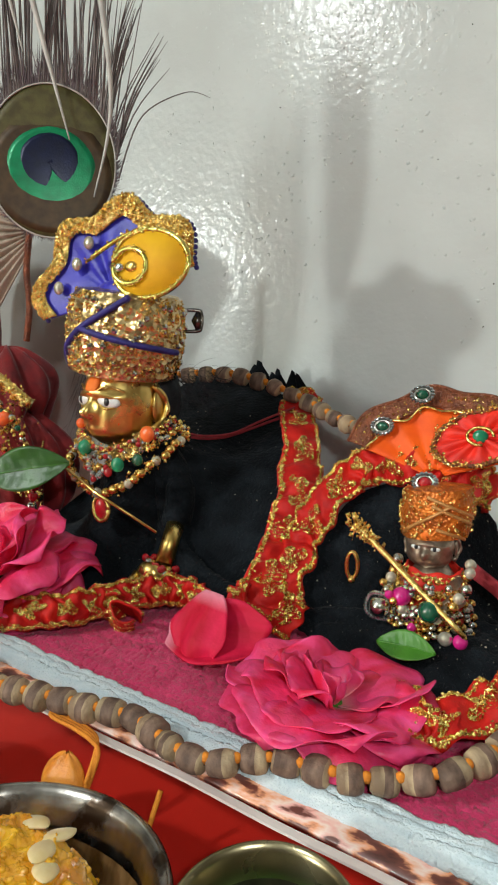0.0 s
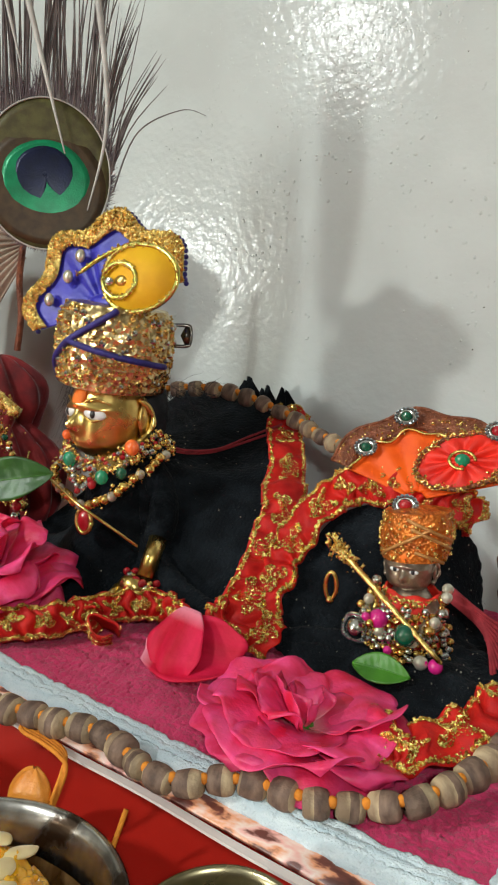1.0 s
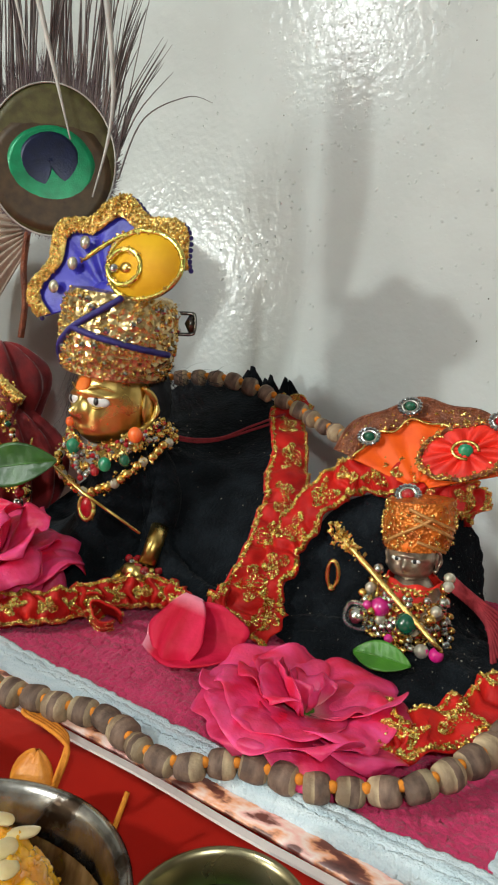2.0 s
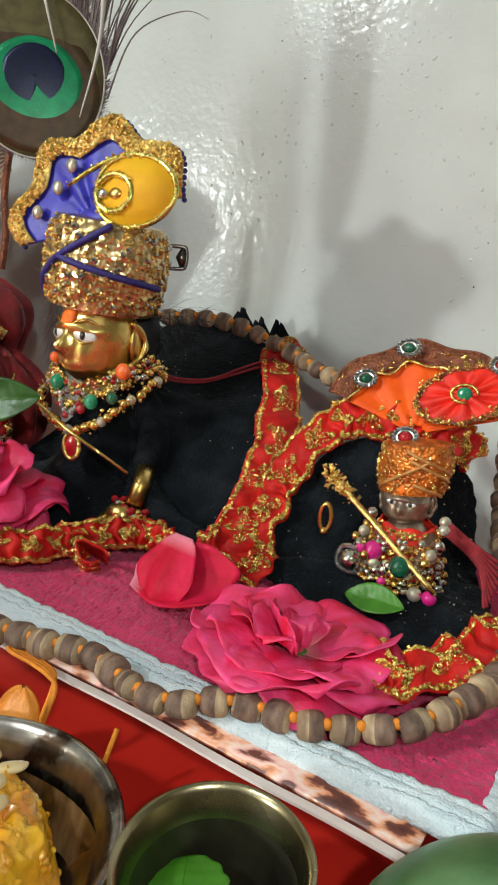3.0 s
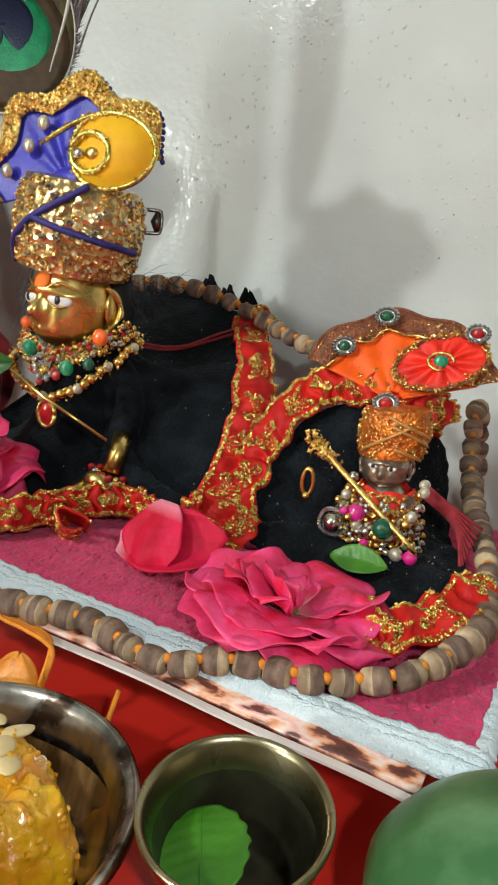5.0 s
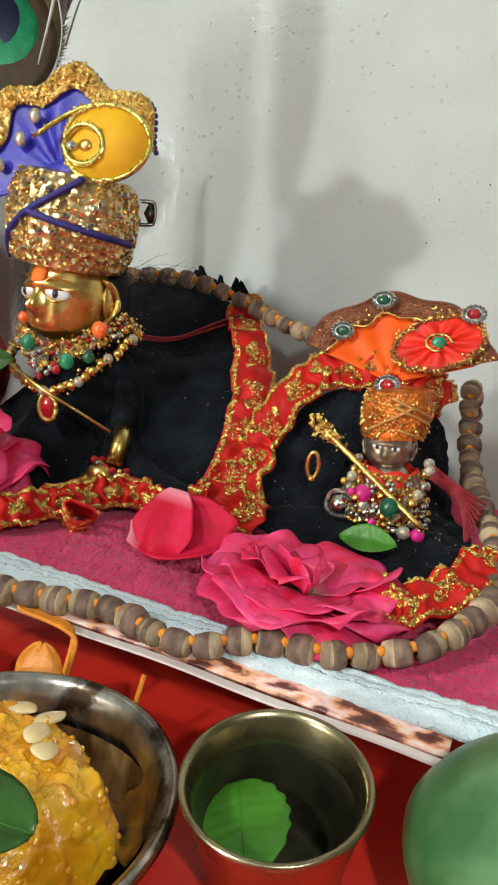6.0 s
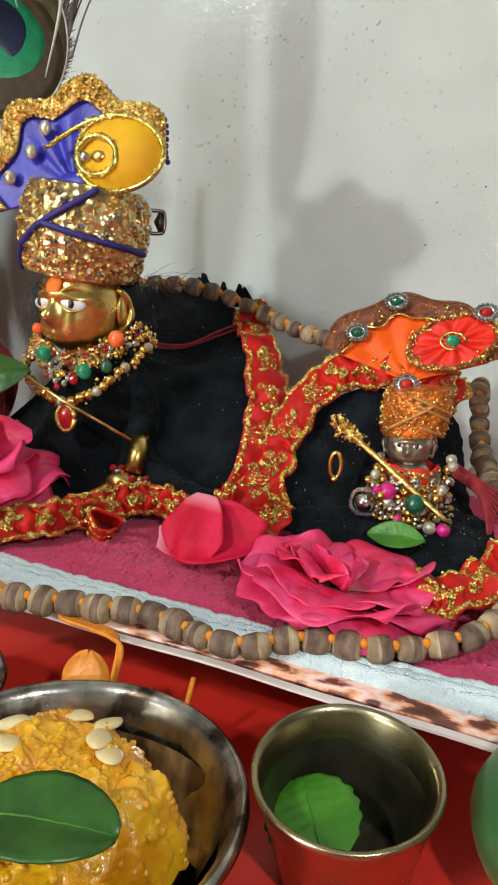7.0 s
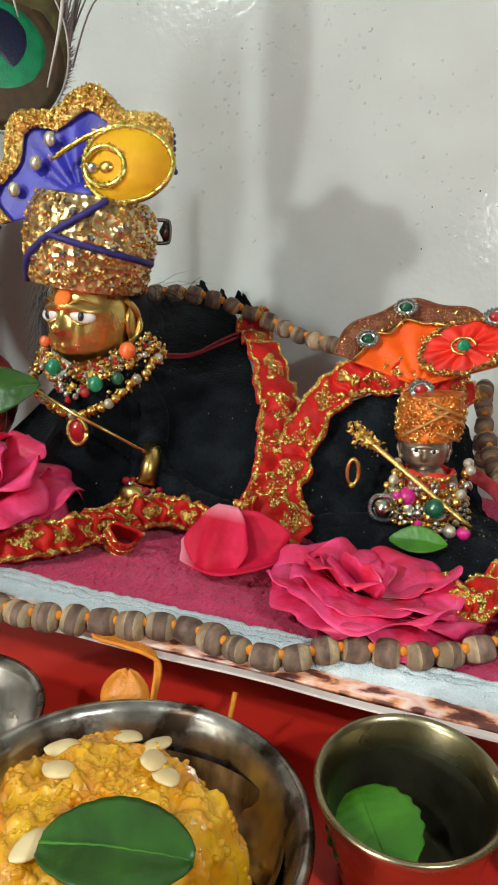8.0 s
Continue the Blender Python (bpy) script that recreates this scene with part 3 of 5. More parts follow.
def figure(head, hr, extra, turn=0.0):
    s = Shape()
    hx, hy, hz = head

    def face(u, v):
        a, b = u * math.tau, (v - 0.5) * math.pi * 0.998
        p = V((math.cos(b) * math.cos(a), math.cos(b) * math.sin(a), math.sin(b)))
        front = max(0.0, -p.y)
        k = 1.0 - 0.11 * max(0, -p.z) * (1 - front * 0.4)
        bump_nose = 0.40 * math.exp(-((p.x / 0.11) ** 2)) * math.exp(-(((p.z + 0.18) / 0.21) ** 2)) * front ** 3
        brow = 0.09 * math.exp(-(((p.z - 0.18 - 0.05 * math.cos(p.x * 5)) / 0.07) ** 2)) * front ** 2
        socket = -0.06 * math.exp(-(((abs(p.x) - 0.36) / 0.2) ** 2)) * math.exp(-(((p.z - 0.02) / 0.13) ** 2)) * front ** 2
        lips = 0.11 * math.exp(-((p.x / 0.2) ** 2)) * (math.exp(-(((p.z + 0.50) / 0.05) ** 2)) + math.exp(-(((p.z + 0.62) / 0.05) ** 2))) * front ** 2
        chin = 0.06 * math.exp(-((p.x / 0.25) ** 2)) * math.exp(-(((p.z + 0.82) / 0.12) ** 2)) * front
        cheek = 0.05 * math.exp(-(((abs(p.x) - 0.45) / 0.2) ** 2)) * math.exp(-(((p.z + 0.32) / 0.2) ** 2)) * front
        jaw = 1 + 0.17 * math.exp(-(((p.z + 0.66) / 0.26) ** 2))
        p = V((p.x * jaw, p.y * jaw, p.z))
        q = p * k * (1 + 0.5 * brow + socket + chin + cheek) + V((0, -bump_nose - lips - brow, 0))
        return V((hx + hr[0] * q.x, hy + hr[1] * q.y, hz + hr[2] * q.z))
    s.grid(face, 72, 60, True)
    for side in (-1, 1):
        s.tube([(hx + side * hr[0] * (0.98 + 0.16 * math.sin(math.pi * q / 16)), hy + hr[1] * (0.08 + 0.34 * math.sin(math.pi * q / 16)), hz + hr[2] * (0.36 - 0.86 * q / 16)) for q in range(17)],
               [hr[0] * (0.055 + 0.04 * abs(math.sin(q * 0.5))) for q in range(17)], 10)
        s.ball((hx + side * hr[0] * 1.02, hy + hr[1] * 0.22, hz - hr[2] * 0.05), (hr[0] * 0.08, hr[1] * 0.2, hr[2] * 0.34))
    spin(s, 0, head, turn)
    extra(s)
    return s


HEAD, HR = (-0.1352, 0.2845, 0.1022), (0.0178, 0.0188, 0.0234)
FACE_TURN = radians(-9)


def brass_extra(s):
    s.tube([(-0.1335, 0.288, 0.09), (-0.1335, 0.29, 0.075), (-0.133, 0.292, 0.045), (-0.133, 0.295, 0.008)], [0.010, 0.012, 0.016, 0.02], 20)
    # forearm and resting hand
    s.tube([(-0.1055, 0.2845, 0.0480), (-0.1046, 0.2790, 0.041), (-0.1046, 0.2740, 0.033)], [0.0042, 0.0042, 0.0038], 14)
    s.ball((-0.1085, 0.2690, 0.0285), (0.0068, 0.0045, 0.0062))
    for k in range(4):
        x = -0.1140 + 0.0035 * k
        s.tube([(x, 0.2675, 0.0290), (x - 0.0008, 0.2630, 0.0255), (x - 0.001, 0.2625, 0.0200)], [0.0019, 0.0018, 0.0015], 8)
    first = len(s.v)
    for side in (-1, 1):
        s.tube(spline([(HEAD[0] + side * 0.0030, HEAD[1] - 0.0190, HEAD[2] + 0.0052), (HEAD[0] + side * 0.0080, HEAD[1] - 0.0172, HEAD[2] + 0.0080), (HEAD[0] + side * 0.0135, HEAD[1] - 0.0118, HEAD[2] + 0.0056)], 12), 0.0005, 7)
        s.tube(spline([(HEAD[0] + side * 0.0030, HEAD[1] - 0.0172, HEAD[2] + 0.0002), (HEAD[0] + side * 0.0080, HEAD[1] - 0.0174, HEAD[2] - 0.0020), (HEAD[0] + side * 0.0128, HEAD[1] - 0.0128, HEAD[2] + 0.0002)], 12), 0.0005, 7)
    s.slot = 1
    for side in (-1, 1):
        s.ball((HEAD[0] + side * 0.0080, HEAD[1] - 0.0160, HEAD[2] + 0.0012), (0.0056, 0.0018, 0.0027), Euler((0, side * 0.12, side * 0.35)).to_matrix(), 14, 8)
    s.slot = 2
    for side in (-1, 1):
        s.ball((HEAD[0] + side * 0.0078, HEAD[1] - 0.0174, HEAD[2] + 0.0012), (0.0018, 0.0008, 0.0019), None, 10, 6)
        s.tube([(HEAD[0] + side * 0.0026, HEAD[1] - 0.0172, HEAD[2] + 0.0012), (HEAD[0] + side * 0.0066, HEAD[1] - 0.0172, HEAD[2] + 0.0030),
                (HEAD[0] + side * 0.0110, HEAD[1] - 0.0142, HEAD[2] + 0.0010)], 0.0003, 5)
    s.slot = 3
    s.ball((HEAD[0], HEAD[1] - 0.0180, HEAD[2] + 0.0082), (0.0040, 0.0016, 0.0052), Euler((-0.45, 0, 0)).to_matrix(), 12, 8)
    for dx, dz in ((0.0105, -0.0085), (-0.0105, -0.0085), (0.0085, -0.0060)):
        s.ball((HEAD[0] + dx, HEAD[1] - 0.0132, HEAD[2] + dz), (0.0013, 0.0007, 0.0010), None, 8, 5)
    spin(s, first, HEAD, FACE_TURN)


idol = part("statue", figure(HEAD, HR, brass_extra, FACE_TURN), [M_brass, M_eyewhite, M_black, M_tilak])
tagged(idol, "polished brass statue with an orange mark, in a black gown", "statue", "statues")

# hair behind the head
hair = Shape()
for k in range(420):
    a = V((-0.1335 + rng.uniform(-0.022, 0.034), 0.296 + rng.uniform(-0.004, 0.016), 0.113 + rng.uniform(-0.01, 0.004)))
    d = V((rng.gauss(0.006, 0.006), rng.gauss(0.006, 0.005), rng.gauss(-0.006, 0.007)))
    pts = [a, a + d * 0.5 + V((0, 0, 0.0015)), a + d]
    w = d.orthogonal().normalized() * 0.00011
    hair.add([pts[0] - w, pts[0] + w, pts[1] + w, pts[1] - w, pts[2]], [(0, 1, 2, 3), (3, 2, 4)])
for k in range(420):
    a = V((-0.155 + rng.gauss(0, 0.003), 0.284 + rng.uniform(-0.003, 0.012), 0.112 + rng.uniform(-0.02, 0.003)))
    d = V((rng.gauss(-0.004, 0.004), rng.gauss(0.0, 0.004), rng.gauss(-0.014, 0.006)))
    w = V((0.00012, 0, 0))
    hair.add([a - w, a + w, a + d], [(0, 1, 2)])
hair.ball((-0.1345, 0.2985, 0.1030), (0.0205, 0.0130, 0.0260), None, 24, 16)
tagged(part("hair_tress", hair, M_hair), "loose black hair behind the brass head", "hair", kind="stuff")

# ---- turban of the brass figure ----
turban = thing("turban", "drum-shaped gold sequin turban with navy piping", "turban")
TC = V((-0.1375, 0.2875, 0.1155))
lean = Euler((0.06, 0.12, 0)).to_matrix()


def turban_pt(a, h, off=0.0):
    r = 0.0248 + 0.0022 * math.sin(math.pi * h) - 0.0045 * max(0, h - 0.8) * 5 * max(0, h - 0.8) * 5 * 0.4 + off + 0.0006 * wob((math.cos(a) * 3, math.sin(a) * 3, h * 3), 1)
    return TC + lean @ V((r * math.cos(a), r * 0.92 * math.sin(a), 0.0365 * h))


body = Shape().grid(lambda u, v: turban_pt(u * math.tau, v), 72, 16, True)
top = [turban_pt(u / 72 * math.tau, 1.0) for u in range(72)]
body.add(top + [TC + lean @ V((0, 0, 0.0390))], [(i, (i + 1) % 72, 72) for i in range(72)])
low = [turban_pt(u / 72 * math.tau, 0.0) for u in range(72)]
body.add(low + [TC + lean @ V((0, 0, 0.004))], [((i + 1) % 72, i, 72) for i in range(72)])
part("crown", body, M_sequin, turban, "gold sequin cloth")
seq, gem = Shape(), Shape()
for k in range(1000):
    seq.grains([turban_pt(rng.random() * math.tau, rng.uniform(0.03, 0.98), 0.0002)], 0.00095)
for k in range(90):
    a, h = rng.random() * math.tau, rng.uniform(0.08, 0.95)
    gem.ball(turban_pt(a, h, 0.0004), rng.uniform(0.0007, 0.0017), None, 8, 5)
part("sequin_layer", seq, M_zari, turban, "gold sequins", smooth=False)
part("crystal_layer", gem, M_silver, turban, "silvery mirror crystals", smooth=False)
for a0, a1, h0, h1 in ((3.55, 5.35, -0.02, 0.98), (4.52, 6.35, 0.56, 0.36)):
    part("piping", Shape().tube([turban_pt(a0 + (a1 - a0) * q / 30, h0 + (h1 - h0) * (q / 30) ** 0.9, 0.0006) for q in range(31)], 0.0014, 8), M_navy, turban, "navy cord")

# ---- plume of blue satin with gold scallops ----
plume = thing("plume", "blue satin fan plume with scalloped gold border and yellow paisley", "headdress")
PB, PE1, PE2, PN = V((-0.1330, 0.2755, 0.1490)), V((0.985, 0.12, 0.06)).normalized(), V((-0.06, 0.10, 1)).normalized(), None
PN = PE1.cross(PE2).normalized()


def plume_r(th):
    return 0.0418 + 0.0034 * math.cos(8 * (th - radians(86)))


def plume_pt(th, s, off=0.0):
    r = plume_r(th) * s
    pleat = 0.0015 * math.sin(th * 9 + 2 * math.sin(th * 3)) * s * (1.2 - s) * 1.4
    return PB + PE1 * (r * math.cos(th)) + PE2 * (r * math.sin(th)) + PN * (pleat + off - 0.004 * s)


T0, T1 = radians(17), radians(192)
part("satin", Shape().grid(lambda u, v: plume_pt(T0 + (T1 - T0) * u, 0.12 + 0.80 * v), 120, 16), M_blue, plume, "royal blue satin", thick=0.0010)
part("border", Shape().grid(lambda u, v: plume_pt(T0 + (T1 - T0) * u, 0.75 + 0.09 * u + 0.03 * math.sin(u * 24) + (0.25 - 0.09 * u - 0.03 * math.sin(u * 24)) * v, 0.0014 + 0.0014 * math.sin(math.pi * v)), 140, 8), M_zari, plume, "crinkled gold border", thick=0.0012)
part("base", Shape().ball(PB + PE2 * 0.001, (0.010, 0.004, 0.006), None, 14, 10), M_blue, plume, "gathered satin base")
g = Shape()
for k in range(3000):
    u, v = rng.random(), rng.random()
    g.grains([plume_pt(T0 + (T1 - T0) * u, 0.75 + 0.09 * u + (0.26 - 0.09 * u) * v, 0.002 + 0.0016 * math.sin(math.pi * v))], 0.00085)
part("zari", g, M_zari, plume, "gold glitter", smooth=False)
g = Shape()
for k in range(60):
    g.ball(plume_pt(T0 + (T1 - T0) * k / 59, 0.995, -0.001), 0.00115, None, 8, 6)
part("bead_edge", g, M_navy, plume, "row of navy beads")
for du, dv in ((-0.0130, 0.0240), (-0.0190, 0.0150), (-0.0285, 0.0050)):
    c = PB + PE1 * du + PE2 * dv + PN * 0.0012
    part("pearl", Shape().ball(c, (0.0027, 0.0017, 0.0030), None, 14, 10), M_pearl, plume, "round mirror stud")


def plume_plane(u, v, off):
    return PB + PE1 * u + PE2 * v + PN * off


pais, SC = Shape(), (0.0190, 0.0115)
ring = [(SC[0] + 0.0178 * math.cos(a) * (1 + 0.08 * math.cos(a)), SC[1] + 0.0142 * math.sin(a)) for a in (q / 48 * math.tau for q in range(48))]
pais.add([plume_plane(u, v, 0.0052) for u, v in ring] + [plume_plane(*SC, 0.0066)], [(i, (i + 1) % 48, 48) for i in range(48)])
part("paisley", pais, M_yellow, plume, "yellow felt paisley", thick=0.0022)
rim, rimg = [plume_plane(u, v, 0.0060) for u, v in ring], Shape()
part("trim", Shape().tube(rim + rim[:1], 0.0011, 8, False), M_goldgreen, plume, "lime gold cord")
curl = [plume_plane(0.0115 + 0.0079 * math.cos(a) * (1 if a < 5.6 else 1.0 + (a - 5.6) * 0.6), 0.0108 + 0.0074 * math.sin(a), 0.0072) for a in (2.7 - q / 40 * 6.1 for q in range(41))]
part("curl", Shape().tube(curl, 0.0013, 8), M_goldgreen, plume, "lime gold curl")
tail = [plume_plane(0.020 - 0.030 * q / 12, 0.0266 - 0.0030 * q / 12 - 0.009 * (q / 12) ** 2, 0.0060) for q in range(13)]
part("trim_tail", Shape().tube(tail, [0.0011] * 12 + [0.0004], 8), M_goldgreen, plume)
for p in rim:
    rimg.grains([p + PN * 0.0009 + V((rng.gauss(0, 0.0005), 0, rng.gauss(0, 0.0005))) for k in range(5)], 0.00065)
for p in curl + tail:
    rimg.grains([p + PN * 0.0009 + V((rng.gauss(0, 0.0006), 0, rng.gauss(0, 0.0006))) for k in range(6)], 0.0006)
part("trim_glitter", rimg, M_zari, plume, smooth=False)
part("mirror_stud", Shape().ball(plume_plane(0.0062, 0.0105, 0.0072), (0.0026, 0.0014, 0.0020), None, 12, 8), M_crystal, plume, "small clear stud")
part("stud", Shape().ball(plume_plane(0.0120, 0.0105, 0.0070), (0.0032, 0.0014, 0.0024), None, 12, 8), M_brass, plume, "brown stud")

# hair clip at the turban's side
clip = thing("hair_clip", "dark bent steel clip pinned to the turban's side", "clip")
cp = [(-0.1150, 0.2990, 0.1440), (-0.1040, 0.3055, 0.1448), (-0.1020, 0.3067, 0.1430), (-0.1020, 0.3067, 0.1372), (-0.1040, 0.3055, 0.1352), (-0.1150, 0.2990, 0.1350)]
part("wire", Shape().tube(spline(cp, 30), 0.0009, 8), M_pin, clip)
clip.location = (-0.0055, 0.0, 0.0)
part("plate", Shape().add([(-0.1040, 0.3055, 0.1446), (-0.1017, 0.3069, 0.144), (-0.1017, 0.3069, 0.1362), (-0.1040, 0.3055, 0.1354), (-0.1060, 0.3043, 0.1400)], [(0, 1, 2, 3, 4)]), M_pin, clip, thick=0.0012)


# ---- peacock feather ----
feather = thing("peacock_feather", "upright peacock feather with green and navy eye behind the plume", "feather")
FC, FE1, FE2 = V((-0.1720, 0.2790, 0.2085)), V((0.76, 0.65, 0)).normalized(), V((0.0, 0.02, 1)).normalized()
FN = FE1.cross(FE2).normalized()


def feather_pt(u, v, off=0.0):
    return FC + FE1 * u + FE2 * v + FN * off


def feather_disc(name, cx, cz, rx, rz, off, material, label, notch=0.0, wave=0.010, n=72):
    s = Shape()

    def fn(u, v):
        a = u * math.tau
        r = v * (1 + wave * math.sin(a * 17) * 0.4 + wave * math.sin(a * 5 + 1))
        if notch:
            d = (a - radians(285)) % math.tau
            d = min(d, math.tau - d)
            r *= 1 - notch * max(0, 1 - d / 0.42)
        return feather_pt(cx + rx * r * math.cos(a), cz + rz * r * math.sin(a), off + 0.0007 * (1 - v * v) )
    s.grid(fn, n * 2, 8, True)
    return part(name, s, material, feather, label, thick=0.0002)


M_fmauve = mat("feather_mauve", (0.15, 0.105, 0.13), (0.09, 0.06, 0.06), 160, 0.55)
feather_disc("vane", 0.0, 0.001, 0.0285, 0.0335, 0.0, M_folive, "olive outer vane", wave=0.004)
feather_disc("bronze_ring", 0.0, -0.0045, 0.0268, 0.0262, 0.0003, M_fbrown, "bronze ring", wave=0.006)
feather_disc("green_ring", 0.000, -0.002, 0.0196, 0.0180, 0.0006, M_fgreen, "emerald ring", wave=0.005)
feather_disc("navy_eye", -0.0005, 0.0002, 0.0134, 0.0130, 0.0009, M_fnavy, "navy eye", notch=0.68, wave=0.006)
part("pale_rim", Shape().tube([feather_pt(0.0286 * math.cos(q / 80 * math.tau), 0.001 + 0.0336 * math.sin(q / 80 * math.tau), 0.0003) for q in range(81)], 0.0004, 5, False), M_fpale, feather, "thin pale rim")
part("shaft", Shape().tube([feather_pt(0.0, 0.0, -0.002), feather_pt(0.012, -0.035, -0.006), feather_pt(0.034, -0.075, -0.010), feather_pt(0.044, -0.125, -0.012)], [0.0006, 0.001, 0.0013, 0.0015], 8), M_fbrown, feather, "brown quill")
fuzz = Shape()
for k in range(1700):
    a = rng.uniform(0, math.tau)
    p0 = feather_pt(0.0275 * math.cos(a), 0.001 + 0.0325 * math.sin(a), -0.0006)
    d = FE1 * (math.cos(a) * 0.5 + rng.gauss(0, 0.12)) + FE2 * (math.sin(a) * 0.7 + 0.45 + rng.gauss(0, 0.12)) + FN * rng.gauss(0, 0.1)
    d = d * rng.uniform(0.005, 0.010 + 0.008 * max(0, math.sin(a)))
    w = d.cross(FN).normalized() * 0.00022
    fuzz.add([p0 - w, p0 + w, p0 + d], [(0, 1, 2)])
tagged(part("rim_fuzz", fuzz, M_fmauve, feather, "mauve brown fringe"), kind="stuff")
barb = Shape()
for bundle in range(15):
    a = radians(14 + 150 * (bundle + rng.uniform(-0.3, 0.3)) / 14)
    reach = rng.uniform(0.075, 0.125) * (0.5 + 0.5 * max(0.2, math.sin(a)))
    lean_u = 0.010 * math.cos(a) + rng.gauss(0, 0.005)
    for k in range(10):
        o = rng.gauss(0, 0.0016)
        u0, v0 = 0.0285 * math.cos(a) + o, 0.001 + 0.0335 * math.sin(a)
        tip = rng.gauss(0, 0.0035)
        ln = reach * rng.uniform(0.75, 1.05)
        pts = (feather_pt(u0, v0, -0.0005), feather_pt(u0 + lean_u * 0.5 + tip * 0.35, v0 + ln * 0.5, rng.gauss(0, 0.001)), feather_pt(u0 + lean_u * 1.4 + tip, v0 + ln, rng.gauss(0, 0.002)))
        barb.tube(spline(pts, 7), [0.00042, 0.0004, 0.00036, 0.00032, 0.00028, 0.00022, 0.00016, 0.00006], 4, False)
tagged(part("barb_tuft", barb, M_fhair, feather, "loose brown barbs"), kind="stuff")
for pts in (((0.008, 0.010), (-0.002, 0.045), (-0.016, 0.095)), ((0.019, -0.014), (0.026, 0.030), (0.017, 0.095)), ((-0.012, 0.045), (-0.020, 0.075), (-0.03, 0.11))):
    q = spline([feather_pt(u, v, 0.0042) for u, v in pts], 16)
    part("pale_barb", Shape().tube(q, [0.0003 + 0.0016 * (k / 16) ** 1.2 for k in range(17)], 6), M_fpale, feather, "pale split barb")
for pts in (((0.030, -0.004), (0.040, 0.024), (0.060, 0.037), (0.072, 0.036)), ((0.029, 0.004), (0.034, 0.04), (0.042, 0.09))):
    part("curl_barb", Shape().tube(spline([feather_pt(u, v, 0.001) for u, v in pts], 20), [0.00045 - 0.00035 * k / 20 for k in range(21)], 6), M_fhair, feather, "single curved barb")

# ---- jewellery of the brass figure ----
neck = thing("necklace", "beaded necklace with green, orange and pearl stones", "necklace", "necklaces")
neck.location = (-0.0006, 0.0080, 0.0030)


def bead_row(parent, pts, step, r, mats, name="bead", jitter=0.0):
    made = {}
    for i, p in enumerate(evenly(pts, step)):
        m = mats[i % len(mats)]
        if m.name not in made:
            made[m.name] = mesh_of(name, Shape().ball((0, 0, 0), r, None, 10, 7), m)
        ob = new(name, made[m.name])
        ob.parent, ob.location = parent, p + V((rng.gauss(0, jitter), rng.gauss(0, jitter), rng.gauss(0, jitter)))


row1 = spline([(-0.158, 0.286, 0.090), (-0.150, 0.266, 0.0845), (-0.1335, 0.2595, 0.0790), (-0.117, 0.266, 0.0850), (-0.108, 0.281, 0.0925)], 60)
row2 = spline([(-0.158, 0.284, 0.088), (-0.150, 0.263, 0.0800), (-0.1330, 0.2570, 0.0715), (-0.114, 0.263, 0.0800), (-0.105, 0.281, 0.0895)], 60)
row3 = spline([(-0.160, 0.283, 0.084), (-0.1530, 0.2610, 0.0700), (-0.1300, 0.2550, 0.0600), (-0.110, 0.262, 0.0730), (-0.102, 0.281, 0.0870)], 60)
bead_row(neck, row1, 0.0023, 0.00115, [M_redgem, M_crystal, M_redgem, M_gold], jitter=0.0003)
bead_row(neck, row2, 0.0033, 0.0016, [M_crystal, M_gold, M_gold, M_silver], jitter=0.0005)
bead_row(neck, row3, 0.0040, 0.0023, [M_gold, M_pearl, M_gold, M_gold], jitter=0.0006)
for rows, count in ((row1, 240), (row2, 300), (row3, 240)):
    part("filigree", Shape().grains([rng.choice(rows) + V((rng.gauss(0, 0.0011), rng.gauss(-0.0003, 0.0006), rng.gauss(0, 0.0013))) for k in range(count)], 0.0008), M_zari, neck, "gold filigree", smooth=False)
bead_row(neck, [a.lerp(b, 0.5) for a, b in zip(row1, row2)], 0.0027, 0.0012, [M_crystal, M_gold, M_redgem], jitter=0.0007)
bead_row(neck, spline([(-0.139, 0.2575, 0.0745), (-0.1330, 0.2545, 0.0670), (-0.1270, 0.2560, 0.0730)], 20), 0.0025, 0.0014, [M_crystal, M_redgem, M_crystal], jitter=0.0006)
for at, r, m in (((-0.1425, 0.2590, 0.0790), 0.0036, M_greengem), ((-0.1230, 0.2575, 0.0735), 0.0034, M_greengem), ((-0.1145, 0.2605, 0.0760), 0.0028, M_darkgreen),
                 ((-0.1110, 0.2625, 0.0875), 0.0036, M_orangegem), ((-0.1490, 0.2640, 0.0890), 0.0024, M_orangegem), ((-0.1270, 0.2560, 0.0700), 0.0022, M_redgem)):
    part("stone", Shape().ball(at, (r, r * 0.7, r), None, 14, 10), m, neck)
pen = part("pendant", Shape().ball((-0.1300, 0.2550, 0.0535), (0.0033, 0.0014, 0.0046), None, 16, 10), M_redgem, neck, "red drop pendant")
part("setting", Shape().tube([V((-0.1300 + 0.0041 * math.cos(q / 20 * math.tau), 0.2552, 0.0535 + 0.0056 * math.sin(q / 20 * math.tau))) for q in range(21)], 0.0011, 6), M_zari, pen, "gold setting")
tagged(part("flute", Shape().tube([(-0.1555, 0.2605, 0.0770), (-0.1280, 0.2570, 0.0648), (-0.0990, 0.2600, 0.0515)], [0.0006, 0.0007, 0.0006], 10), M_gold), "thin gold rod laid across the black gown", "flute", "flutes")
brace = thing("bracelet", "red and gold bead bracelet on the brass wrist", "bracelet")
